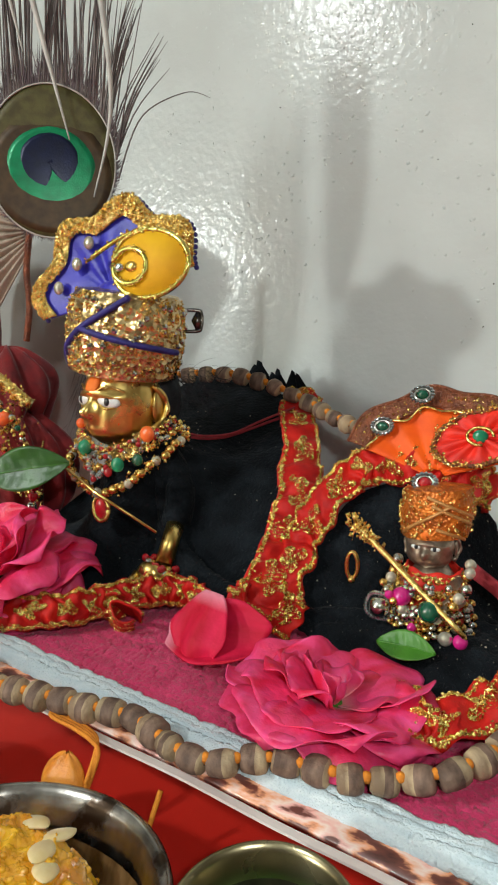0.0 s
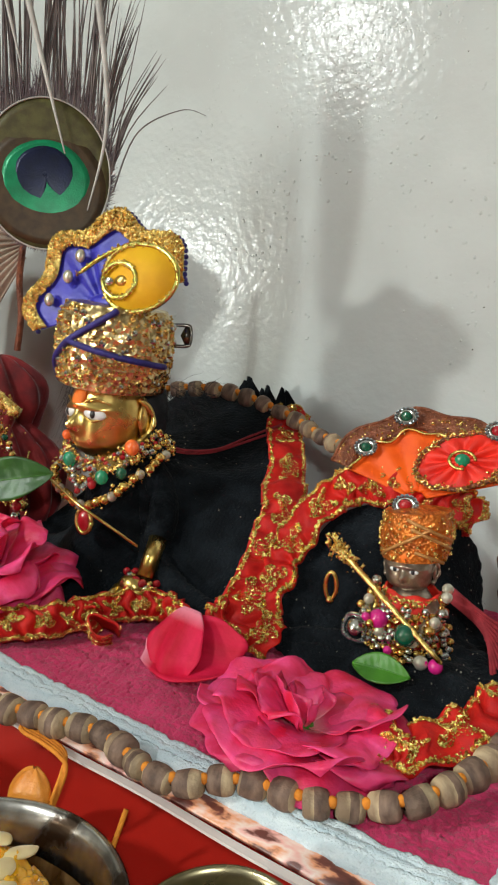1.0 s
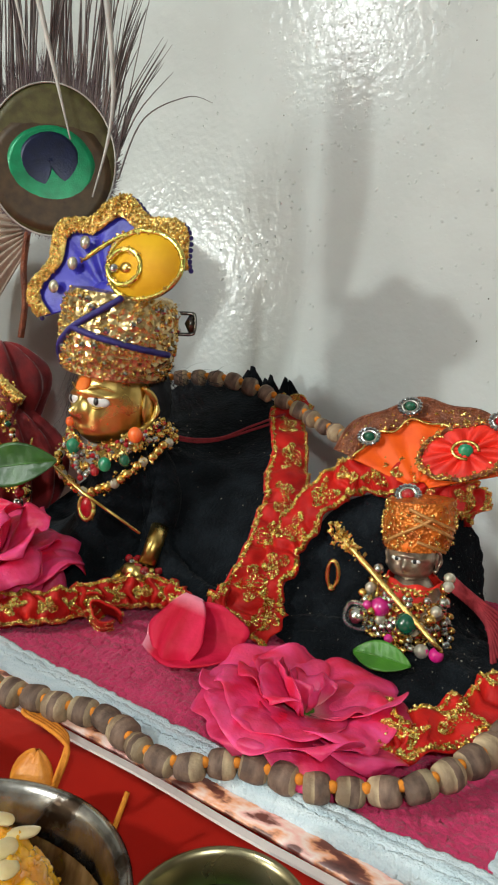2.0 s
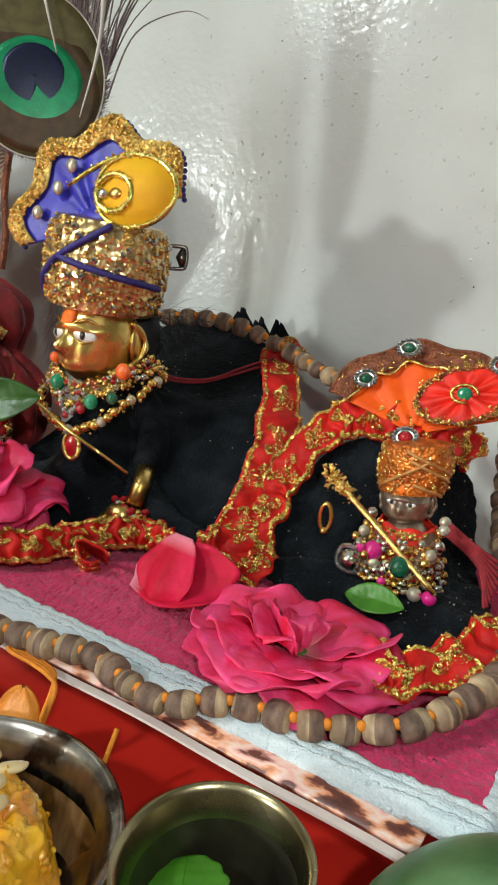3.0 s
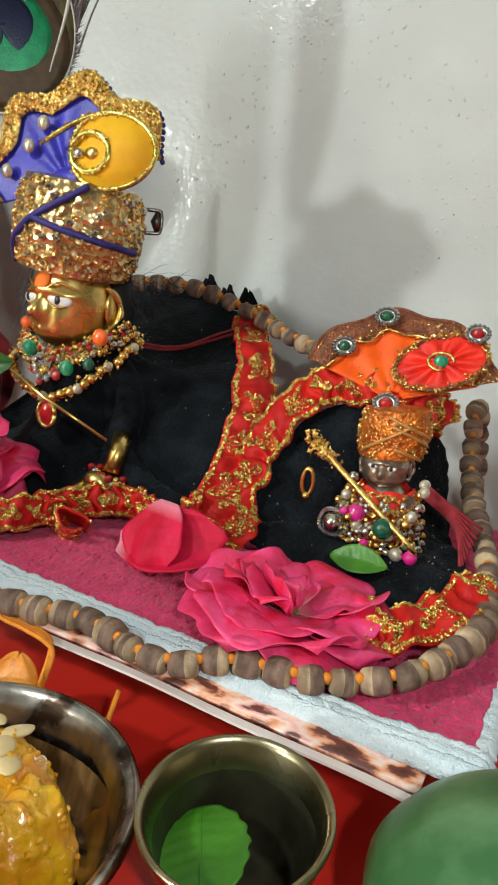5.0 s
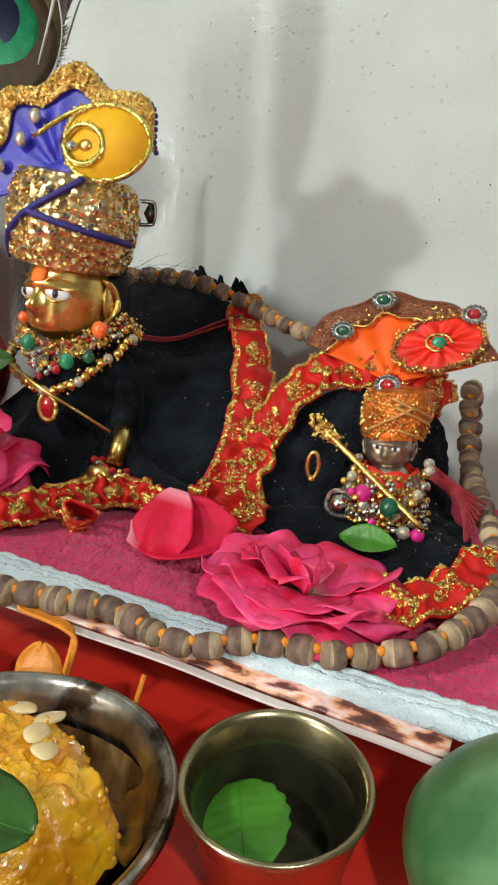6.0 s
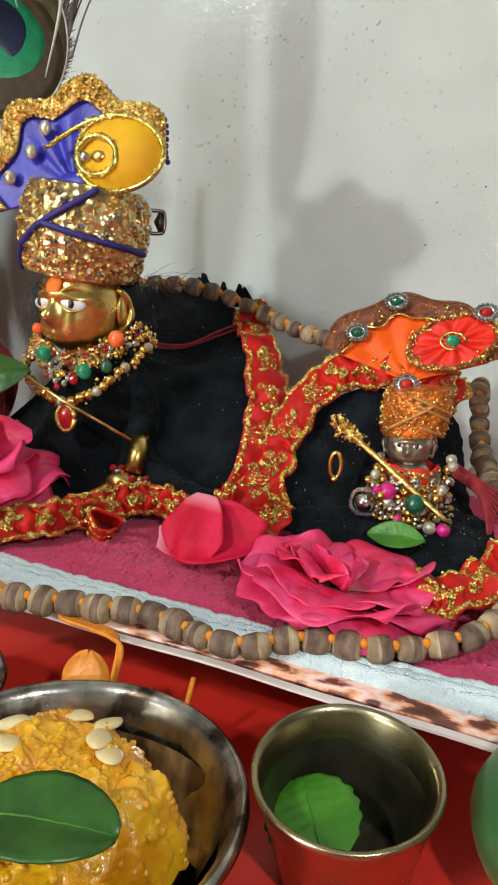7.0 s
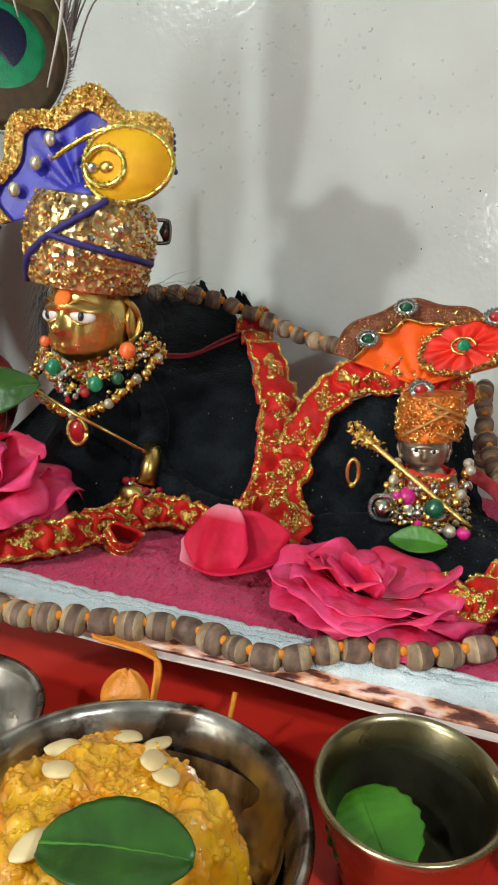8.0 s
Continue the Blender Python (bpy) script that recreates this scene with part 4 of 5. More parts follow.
bead_row(brace, [V((-0.0990 + 0.0062 * math.cos(a), 0.2620 + 0.0058 * math.sin(a), 0.0360 - 0.25 * 0.0062 * math.cos(a))) for a in (q / 24 * math.tau for q in range(25))], 0.0031, 0.0017, [M_redgem, M_redgem, M_gold])
bead_row(brace, spline([(-0.1065, 0.2580, 0.0385), (-0.101, 0.2555, 0.0365), (-0.0930, 0.2565, 0.0320), (-0.0915, 0.2575, 0.0285)], 20), 0.0034, 0.0018, [M_redgem, M_silver, M_redgem])
brace.location = (-0.0060, 0.0135, -0.0035)
part("band", Shape().tube([V((-0.0990 + 0.0052 * math.cos(a), 0.2610 + 0.005 * math.sin(a), 0.0335)) for a in (q / 24 * math.tau for q in range(25))], 0.0008, 6, False), M_gold, brace)
tagged(part("thread", Shape().tube(spline([(-0.113, 0.292, 0.092), (-0.109, 0.302, 0.0860), (-0.102, 0.322, 0.0845), (-0.090, 0.345, 0.0905), (-0.078, 0.356, 0.0965)], 40), 0.0007, 6), M_redthread), "dark red thread lying over black velvet", "thread", "threads")
tagged(part("thread", Shape().tube(spline([(-0.112, 0.293, 0.0915), (-0.107, 0.304, 0.0868), (-0.100, 0.324, 0.0860), (-0.092, 0.342, 0.0915), (-0.079, 0.354, 0.0985)], 40), 0.0006, 6), M_redthread), "dark red thread lying over black velvet", "thread", "threads")


# ---- small figure ----
SH, SR = (0.0135, 0.2715, 0.0610), (0.0088, 0.0088, 0.0098)


def small_extra(s):
    s.tube([(0.0140, 0.272, 0.055), (0.0150, 0.271, 0.048), (0.0160, 0.272, 0.034), (0.0160, 0.274, 0.020)], [0.005, 0.0095, 0.0105, 0.012], 20)
    s.tube([(0.0060, 0.268, 0.049), (0.0020, 0.260, 0.044), (0.0080, 0.2555, 0.042)], [0.003, 0.0027, 0.0024], 10)
    s.tube([(0.0235, 0.268, 0.050), (0.0270, 0.259, 0.046), (0.0210, 0.2555, 0.042)], [0.003, 0.0027, 0.0024], 10)
    s.slot = 1
    for side in (-1, 1):
        s.ball((SH[0] + side * 0.0034, SH[1] - 0.0080, SH[2] + 0.0006), (0.0019, 0.0007, 0.0009), None, 10, 6)
    s.slot = 2
    for side in (-1, 1):
        s.ball((SH[0] + side * 0.0033, SH[1] - 0.0085, SH[2] + 0.0006), (0.0008, 0.0005, 0.0009), None, 8, 5)
    s.slot = 3
    s.ball((SH[0], SH[1] - 0.0084, SH[2] + 0.0056), (0.0020, 0.0010, 0.0020), None, 10, 6)


tiny = tagged(part("statue", figure(SH, SR, small_extra), [M_smallidol, M_eyewhite, M_black, M_tilak]),
       "tiny tarnished silver statue seated in a black gown", "statue", "statues")

SMALL = V((-0.0040, 0.0080, -0.0015))
tiny.location = SMALL
cap = thing("turban", "small orange sequin turban with a pale sash", "turban")
CC = V((0.0145, 0.2735, 0.0645))


def cap_pt(a, h, off=0.0):
    r = 0.0118 + 0.0010 * math.sin(math.pi * h) + off + 0.0005 * wob((math.cos(a) * 3, math.sin(a) * 3, h * 4), 1)
    return CC + V((r * math.cos(a), r * 0.9 * math.sin(a), 0.0178 * h + 0.0012 * math.cos(a)))


body = Shape().grid(lambda u, v: cap_pt(u * math.tau, v), 48, 12, True)
body.add([cap_pt(u / 48 * math.tau, 1.0) for u in range(48)] + [CC + V((0, 0, 0.0195))], [(i, (i + 1) % 48, 48) for i in range(48)])
part("crown", body, M_turban, cap, "orange sequin cloth")
part("sequin_layer", Shape().grains([cap_pt(rng.random() * math.tau, rng.uniform(0.02, 1), 0.0004) for k in range(420)], 0.00065), M_zari, cap, "gold sequins", smooth=False)
M_sash = mat("amber_net", (0.6, 0.3, 0.1), (0.45, 0.2, 0.05), 300, 0.4, 0.3, 0.5, 1500, fine=0.0004)
for a0, a1, h0, h1 in ((3.75, 5.3, 0.10, 0.72), (4.9, 5.9, 0.25, -0.02), (4.6, 6.1, 0.9, 0.42), (4.75, 6.1, 0.72, 0.26)):
    part("sash", Shape().tube([cap_pt(a0 + (a1 - a0) * q / 20, h0 + (h1 - h0) * q / 20, 0.0003) for q in range(21)], 0.0007, 6), M_sash, cap, "amber net fold")
cap.location = SMALL

fan = thing("fan_crown", "orange satin fan crown with brown sequin rim and red flower", "headdress")
QB, QE1, QE2 = V((0.0055, 0.2960, 0.0810)), V((0.99, 0.06, 0.02)).normalized(), V((0.0, 0.50, 1)).normalized()
QN = QE1.cross(QE2).normalized()


def fan_pt(th, s, off=0.0):
    r = (0.0402 + 0.0014 * math.cos(9 * (th - radians(100)))) * s
    return QB + QE1 * (r * math.cos(th)) + QE2 * (r * math.sin(th) * 0.94) + QN * (0.0016 * math.sin(th * 12) * s * (1.15 - s) + off)


F0, F1 = radians(20), radians(160)
part("satin", Shape().grid(lambda u, v: fan_pt(F0 + (F1 - F0) * u, 0.1 + 0.68 * v), 90, 14), M_orange, fan, "pleated orange satin", thick=0.0008)
part("rim", Shape().grid(lambda u, v: fan_pt(F0 + (F1 - F0) * u, 0.75 + 0.25 * v, 0.001 + 0.0012 * math.sin(math.pi * v)), 110, 8), M_brownnet, fan, "brown sequin rim", thick=0.0010)
part("inner_cord", Shape().tube([fan_pt(F0 + (F1 - F0) * q / 60, 0.735 + 0.03 * math.sin(q * 0.55), 0.0024) for q in range(61)], 0.0006, 6), M_zari, fan, "gold cord")
part("outer_cord", Shape().tube([fan_pt(F0 + (F1 - F0) * q / 60, 0.985, 0.0016) for q in range(61)], 0.0008, 6), M_brownnet, fan, "brown cord")
part("glitter", Shape().grains([fan_pt(F0 + (F1 - F0) * rng.random() ** 1.6, 0.7 + 0.26 * rng.random(), 0.0026) for k in range(240)], 0.0006), M_zari, fan, smooth=False)
flo = Shape()
FL = QB + QE1 * 0.0155 + QE2 * 0.0160 + QN * 0.0048


def flower(u, v):
    a = u * math.tau
    r = v * (1 + 0.02 * math.sin(a * 9))
    return FL + QE1 * (0.0158 * r * math.cos(a)) + QE2 * (0.0118 * r * math.sin(a)) + QE1 * (0.005 * r * math.sin(a)) + QN * (0.0022 * math.sin(a * 9) * v * (1 - v) * 2 + 0.001 * (1 - v))


fl = part("flower", flo.grid(flower, 90, 10, True), M_redfelt, fan, "scarlet cloth flower", thick=0.0008)
part("flower_edge", Shape().tube([flower(q / 60, 1.0) + QN * 0.0006 for q in range(61)], 0.0009, 6, False), M_brownnet, fl, "dark gold edging")
part("edge_glitter", Shape().grains([flower(rng.random(), 1.0) + QN * 0.0014 + V((rng.gauss(0, 0.0009), 0, rng.gauss(0, 0.0009))) for k in range(420)], 0.0006), M_zari, fl, smooth=False)
part("centre", Shape().ball(FL + QN * 0.0016, (0.0030, 0.0014, 0.0026), None, 12, 8), M_greengem, fl, "green stone")
part("centre_ring", Shape().tube([FL + QN * 0.0018 + QE1 * (0.0048 * math.cos(q / 24 * math.tau)) + QE2 * (0.0036 * math.sin(q / 24 * math.tau)) for q in range(20)], 0.0007, 6), M_zari, fl, "gold ring")
for c, m in (((-0.0170, 0.3000, 0.0990), M_darkgreen), ((-0.0028, 0.3045, 0.1125), M_darkgreen), ((0.0325, 0.3020, 0.1105), M_redgem), ((0.0060, 0.2790, 0.0822), M_redgem)):
    stone = part("rosette", Shape().ball(c, (0.0024, 0.0014, 0.0020), None, 12, 8), m, fan, "jewelled rosette")
    ringm = mesh_of("crystal", Shape().ball((0, 0, 0), 0.00088, None, 7, 5), M_crystal, False)
    for k in range(16):
        a = k / 16 * math.tau
        ob = new("crystal", ringm)
        ob.parent, ob.location = stone, V(c) + QE1 * (0.0042 * math.cos(a)) + QE2 * (0.0034 * math.sin(a)) + QN * 0.0002
    part("bezel", Shape().tube([V(c) + QE1 * (0.0030 * math.cos(q / 20 * math.tau)) + QE2 * (0.0024 * math.sin(q / 20 * math.tau)) for q in range(21)], 0.0006, 6, False), M_silver, stone)

shawl = thing("shawl", "red and gold shawl wrapped round the tiny statue", "shawl")
part("wrap", Shape().grid(lambda u, v: V((0.0155 + (0.0098 + 0.0060 * v) * math.cos(math.tau * u), 0.2715 - (0.0090 + 0.0060 * v) * math.sin(math.tau * u), 0.053 - 0.030 * v + 0.0006 * math.sin(u * 40))), 60, 10, True), M_redfelt, shawl, thick=0.0008)
part("gold_work", Shape().grains([V((0.0155 + (0.0103 + 0.0060 * h) * math.cos(a), 0.2715 - (0.0095 + 0.0060 * h) * math.sin(a), 0.053 - 0.030 * h)) for a, h in ((rng.random() * math.tau, rng.choice((0.05, 0.1, 0.45, 0.5, 0.95, rng.random()))) for k in range(900))], 0.0007), M_zari, shawl, smooth=False)
for k in range(9):
    part("tassel", Shape().tube(spline([(0.029, 0.270, 0.057 - 0.0006 * k), (0.039 + 0.0004 * k, 0.268, 0.0515 - 0.0010 * k), (0.0515 - 0.0006 * k, 0.272 - 0.001 * k, 0.0440 - 0.0018 * k)], 14), 0.0007, 6), M_redthread, shawl, "red thread tassel")

shawl.location = SMALL
for ring_z, ring_r in ((0.0500, 0.0135), (0.0440, 0.0150), (0.0385, 0.0160)):
    bead_row(shawl, [V((0.0155 + ring_r * math.cos(a), 0.2690 - ring_r * math.sin(a), ring_z - 0.003 * math.sin(a))) for a in (0.2 + q / 40 * 2.75 for q in range(41))], 0.0034, 0.0015, [M_gold, M_silver, M_gold, M_pearl], jitter=0.0006)
orn = thing("necklace", "chunky silver, pink and green bead necklace", "necklace", "necklaces")
bead_row(orn, spline([(0.0020, 0.262, 0.058), (0.0010, 0.256, 0.050), (0.0060, 0.2525, 0.044), (0.0150, 0.2510, 0.041), (0.0240, 0.2525, 0.047), (0.0275, 0.2570, 0.0565), (0.0265, 0.262, 0.062)], 50), 0.0040, 0.0021, [M_silver, M_gold, M_pearl], jitter=0.0004)
bead_row(orn, spline([(-0.0020, 0.256, 0.050), (0.0030, 0.2510, 0.0475), (0.0090, 0.2500, 0.0390), (0.0180, 0.2490, 0.0365), (0.0265, 0.2500, 0.0380)], 50), 0.0033, 0.0016, [M_gold, M_silver, M_pinkgem, M_gold], jitter=0.0006)
for at, r, m in (((-0.0020, 0.2545, 0.0415), 0.0040, M_silver), ((0.0060, 0.2525, 0.0475), 0.0035, M_pinkgem), ((0.0165, 0.2500, 0.0450), 0.0040, M_darkgreen), ((0.0280, 0.2560, 0.0590), 0.0020, M_pearl),
                 ((0.0262, 0.2490, 0.0290), 0.0034, M_silver), ((0.0275, 0.2500, 0.0365), 0.0026, M_pinkgem), ((0.0225, 0.2500, 0.0365), 0.0026, M_pearl)):
    part("stone", Shape().ball(at, r, None, 14, 10), m, orn)
cl = Shape()
for k in range(34):
    a = k / 34 * math.tau
    cl.ball((-0.0020 + 0.0052 * math.cos(a), 0.2548 + 0.001 * math.sin(3 * a), 0.0415 + 0.0052 * math.sin(a)), 0.0009, None, 7, 5)
orn.location = (-0.0018, 0.0095, -0.0035)
part("filigree", Shape().grains([V((0.013 + rng.uniform(-0.011, 0.011), 0.2535 + rng.uniform(-0.002, 0.002), 0.044 + rng.uniform(-0.008, 0.008))) for k in range(260)], 0.0008), M_zari, orn, "gold filigree", smooth=False)
for r, m, count in ((0.0012, M_gold, 34), (0.0015, M_silver, 22), (0.0012, M_crystal, 26)):
    tiny_bead = mesh_of("bead", Shape().ball((0, 0, 0), r, None, 9, 6), m)
    for k in range(count):
        a, h = rng.uniform(0.1, math.pi - 0.1), rng.random()
        ob = new("bead", tiny_bead)
        ob.parent, ob.location = orn, V((0.0145 + 0.0150 * math.cos(a) * (0.8 + 0.3 * h), 0.2640 - 0.0125 * math.sin(a), 0.0565 - 0.022 * h))
part("crystal_ring", cl, M_crystal, orn, "ring of clear crystals", smooth=False)
fl2 = thing("flute", "slender gold flute with a beaded finial and drop", "flute", "flutes")
fa, fb = V((-0.0140, 0.2610, 0.0680)), V((0.0290, 0.2475, 0.0395))
part("rod", Shape().tube([fa.lerp(fb, q / 10) for q in range(11)], [0.0011, 0.0012, 0.0011, 0.0012, 0.0011, 0.0012, 0.0011, 0.0011, 0.001, 0.001, 0.0009], 10), M_zari, fl2)
fl2.location = (-0.0014, 0.0080, -0.0028)
part("finial", Shape().grains([fa + (fb - fa).normalized() * rng.uniform(-0.003, 0.009) + V((rng.gauss(0, 0.0014), rng.gauss(0, 0.001), rng.gauss(0, 0.0014))) for k in range(150)], 0.0009), M_zari, fl2, "beaded finial", smooth=False)
part("drop", Shape().tube([V((-0.0155 + 0.0022 * math.cos(a), 0.2620, 0.0520 + 0.0052 * math.sin(a))) for a in (q / 20 * math.tau for q in range(21))], 0.0009, 6, False), M_gold, fl2, "gold loop drop")
part("drop_bead", Shape().ball((-0.0155, 0.262, 0.0465), 0.0016, None, 10, 7), M_gold, fl2)


# ---- tulsi bead garland ----
mala = thing("bead_garland", "long garland of ridged brown wooden beads on orange thread", "garland")
M_beaddark = mat("dark_tulsi_wood", (0.23, 0.145, 0.105), (0.1, 0.06, 0.045), 130, 0.62, 0, 0.5, 800, fine=0.0006, rand=0.25, stretch=(1, 1, 3), spec=0.3)


def bead_shape(dark_from, dark_to, seg):
    """A barrel bead: pale sawn ends, a darker band of bark between two heights."""
    s = Shape()
    prof = [(0.0006, -0.0041), (0.0034, -0.0040), (0.0043, -0.0033), (0.0047, -0.0018), (0.0049, -0.0006), (0.0050, 0.0008), (0.0048, 0.0020), (0.0043, 0.0033), (0.0033, 0.0040), (0.0006, 0.0041)]
    s.turned(prof, (0, 0, 0), seg)
    s.s = [1 if dark_from < (prof[k][1] + prof[k + 1][1]) / 2 < dark_to else 0 for k in range(len(prof) - 1) for i in range(seg)]
    return s


bead_meshes = [mesh_of("bead", bead_shape(*a), [M_bead, M_beaddark]) for a in ((-0.0022, 0.0022, 11), (-0.0045, 0.0008, 10), (-0.0036, 0.0036, 9), (-0.001, 0.0045, 11), (-0.0012, 0.0016, 10))]
kn = mesh_of("knot", Shape().ball((0, 0, 0), (0.0016, 0.0016, 0.0015), None, 8, 6), M_thread)


def string_beads(ctrl, step):
    pts = spline(ctrl, 300)
    part("thread", Shape().tube(pts[::3], 0.0007, 5), M_thread, mala, "orange thread")
    row = evenly(pts, step)
    for i, p in enumerate(row):
        d = (row[min(i + 1, len(row) - 1)] - row[max(i - 1, 0)]).normalized()
        d = (d + V((rng.gauss(0, 0.14), rng.gauss(0, 0.14), rng.gauss(0, 0.1)))).normalized()
        ob = new("bead", rng.choice(bead_meshes))
        ob.parent = mala
        k = rng.uniform(0.78, 1.02)
        ob.matrix_local = Matrix.Translation(p) @ d.to_track_quat("Z", "Y").to_matrix().to_4x4() @ Matrix.Rotation(rng.random() * 6, 4, "Z") @ Matrix.Diagonal((k, k, rng.uniform(0.85, 1.1), 1))
        if i + 1 < len(row):
            q = p.lerp(row[i + 1], 0.5)
            kb = new("knot", kn)
            kb.parent, kb.location = mala, q + V((0, -0.0010, 0.0016))


front = [(-0.150, 0.200, 0.0170), (-0.118, 0.1845, 0.0165), (-0.098, 0.1835, 0.0165), (-0.085, 0.1860, 0.0165), (-0.073, 0.1865, 0.0165), (-0.062, 0.1895, 0.0165), (-0.052, 0.1880, 0.0165), (-0.040, 0.1830, 0.0165),
         (-0.026, 0.1815, 0.0165), (-0.012, 0.1895, 0.0180), (0.002, 0.1915, 0.0180), (0.013, 0.1925, 0.0182), (0.022, 0.1960, 0.0190), (0.030, 0.1985, 0.0210), (0.038, 0.2030, 0.0235),
         (0.046, 0.2150, 0.0260), (0.052, 0.2320, 0.0265), (0.053, 0.2550, 0.0290), (0.050, 0.2800, 0.0345), (0.044, 0.3050, 0.0410), (0.039, 0.3300, 0.0520), (0.0365, 0.3430, 0.0680), (0.0364, 0.3490, 0.0760), (0.038, 0.360, 0.073), (0.040, 0.368, 0.058), (0.042, 0.372, 0.035), (0.043, 0.374, 0.020)]
string_beads(front, 0.0089)
string_beads([(-0.150, 0.345, 0.1100), (-0.1360, 0.350, 0.1125), (-0.1130, 0.352, 0.1130), (-0.0920, 0.351, 0.1090), (-0.0710, 0.350, 0.1020), (-0.0520, 0.340, 0.0960), (-0.035, 0.328, 0.0935)], 0.0104)


# ---- roses, petals and leaves ----
def petal_mesh(length, width, cup, curl, seed, n=9):
    """A petal that grows from the origin along +y, cupped towards +z, with a rolled, ruffled lip."""
    def fn(u, v):
        e = (u - 0.5) * 2
        w = math.sin(math.pi * min(1, 0.05 + v * 0.74)) ** 0.62
        x = e * 0.5 * width * w * (1 + 0.05 * math.sin(v * 9 + seed))
        edge = e * e
        lip = max(0, v - 0.62) / 0.38
        z = cup * (edge * 0.55 * w + v * v * 0.5) - curl * lip ** 2 * (0.6 + 0.6 * wob((u * 2, seed, 1), 1.0)) * 0.9
        z += width * 0.15 * wob((u * 2.4, v * 2.0, seed), 1.0) * (0.25 + v) + width * 0.045 * wob((u * 6, v * 3.5, seed + 3), 1.0) * v * v
        y = length * v * (1 - 0.16 * edge * v - 0.05 * math.exp(-(e / 0.16) ** 2) * v) + length * 0.035 * math.sin(u * 11 + seed) * v
        return V((x, y, z))
    return Shape().grid(fn, n, n + 3)


def rose(label, centre, axis, size, layers, seed, flat=1.0, extras=()):
    """Layers are (count, reach, opening in degrees, cup); extras are single petals (turn, opening, reach)."""
    r = thing("rose", label, "flower", "roses")
    ax = V(axis).normalized()
    base = ax.to_track_quat("Z", "Y").to_matrix().to_4x4()
    rr = random.Random(seed)
    plan = []
    for li, (count, reach, open_deg, cup) in enumerate(layers):
        plan += [(math.tau * (k + 0.5 * (li % 2) + rr.uniform(-0.3, 0.3)) / count + seed, open_deg + rr.uniform(-13, 13), reach * rr.uniform(0.8, 1.1), cup, li) for k in range(count)]
    plan += [(radians(turn), open_deg, reach, 0.2, 2) for turn, open_deg, reach in extras]
    for a, open_deg, reach, cup, li in plan:
        sh = petal_mesh(size * reach, size * reach * rr.uniform(1.05, 1.45), size * cup * rr.uniform(0.5, 1.3), size * 0.34 * (open_deg > 50), rr.random() * 20, 15)
        ob = part("petal", sh, M_rose, r, thick=0.00035)
        ob.matrix_local = (Matrix.Translation(centre) @ base @ Matrix.Diagonal((1.03, 1.0, flat, 1)) @ Matrix.Rotation(a, 4, "Z") @ Matrix.Translation((0, size * 0.05, -size * 0.03 * li))
                           @ Matrix.Rotation(radians(90 - open_deg), 4, "X"))
    calyx = part("calyx", Shape().ball((0, 0, 0), (size * 0.16, size * 0.16, size * 0.12), None, 12, 8), M_leaf, r, "green calyx")
    calyx.location = V(centre) - ax * size * 0.1
    return r


rose("full magenta rose with loose ruffled petals on the towel", (-0.0050, 0.2200, 0.0225), (0.06, 0.02, 0.98), 0.0335,
     [(3, 0.42, 42, 0.30), (4, 0.66, 62, 0.26), (5, 0.88, 74, 0.22), (6, 0.95, 82, 0.16), (5, 0.90, 86, 0.14)], 0.9, 0.74, ((20, 32, 0.62), (165, 88, 0.9)))
rose("magenta rose with drooping outer petals beside the gown", (-0.1600, 0.2330, 0.0330), (-0.25, -0.40, 0.85), 0.036,
     [(3, 0.45, 30, 0.30), (4, 0.72, 55, 0.26), (5, 0.95, 76, 0.20), (6, 1.02, 98, 0.14), (4, 1.0, 118, 0.10)], 2.1)


def loose_petal(label, at, rot, length, width, cup, seed, material):
    ob = part("petal", petal_mesh(length, width, cup, 0.004, seed, 14), material, thick=0.0006)
    ob.matrix_local = Matrix.Translation(at) @ Euler([radians(a) for a in rot]).to_matrix().to_4x4()
    return tagged(ob, label, "petal", "fallen petals")


loose_petal("large deep pink rose petal with a pale foot on the towel", (-0.0745, 0.2335, 0.0225), (5, 42, -76), 0.040, 0.026, 0.010, 5.0, M_petal)
loose_petal("crimson rose petal folded over another on the towel", (-0.0590, 0.2400, 0.0400), (-50, 0, 168), 0.026, 0.024, -0.003, 8.0, M_petal)


def leaf(label, at, rot, length, width, fold, material, seed, teeth=0.0, blunt=0.8):
    def fn(u, v):
        w = math.sin(math.pi * min(1, 0.02 + v * 0.97)) ** blunt * width * (1 + teeth * math.sin(v * 40))
        x = (u - 0.5) * w
        return V((x, length * (v - 0.5), fold * abs(u - 0.5) * 2 * w / width - fold * 2.5 * (v - 0.5) ** 2 + 0.00012 * math.sin(v * 50 + abs(u - 0.5) * 9) + 0.0006 * wob((u * 3, v * 3, seed), 1)))
    lf = thing("leaf", label, "leaf", "green leaves")
    part("blade", Shape().grid(fn, 14, 26), material, lf, thick=0.0004)
    part("midrib", Shape().tube([fn(0.5, q / 20) + V((0, 0, 0.0002)) for q in range(21)], [0.0005 - 0.0004 * q / 20 for q in range(21)], 5), M_leaf, lf, "paler midrib")
    pitch, spin, roll = rot
    lf.matrix_local = Matrix.Translation(at) @ Matrix.Rotation(radians(pitch), 4, "X") @ Matrix.Rotation(radians(roll), 4, "Y") @ Matrix.Rotation(radians(spin), 4, "Z")
    return lf


leaf("fresh green leaf lying before the tiny statue", (0.0095, 0.2500, 0.0315), (48, -92, -6), 0.0205, 0.0105, 0.0015, M_leaf, 1.0)
leaf("broad dark green leaf tucked beside the rose", (-0.1620, 0.2500, 0.0725), (70, -72, 15), 0.0400, 0.0200, 0.002, M_leafdark, 2.0)


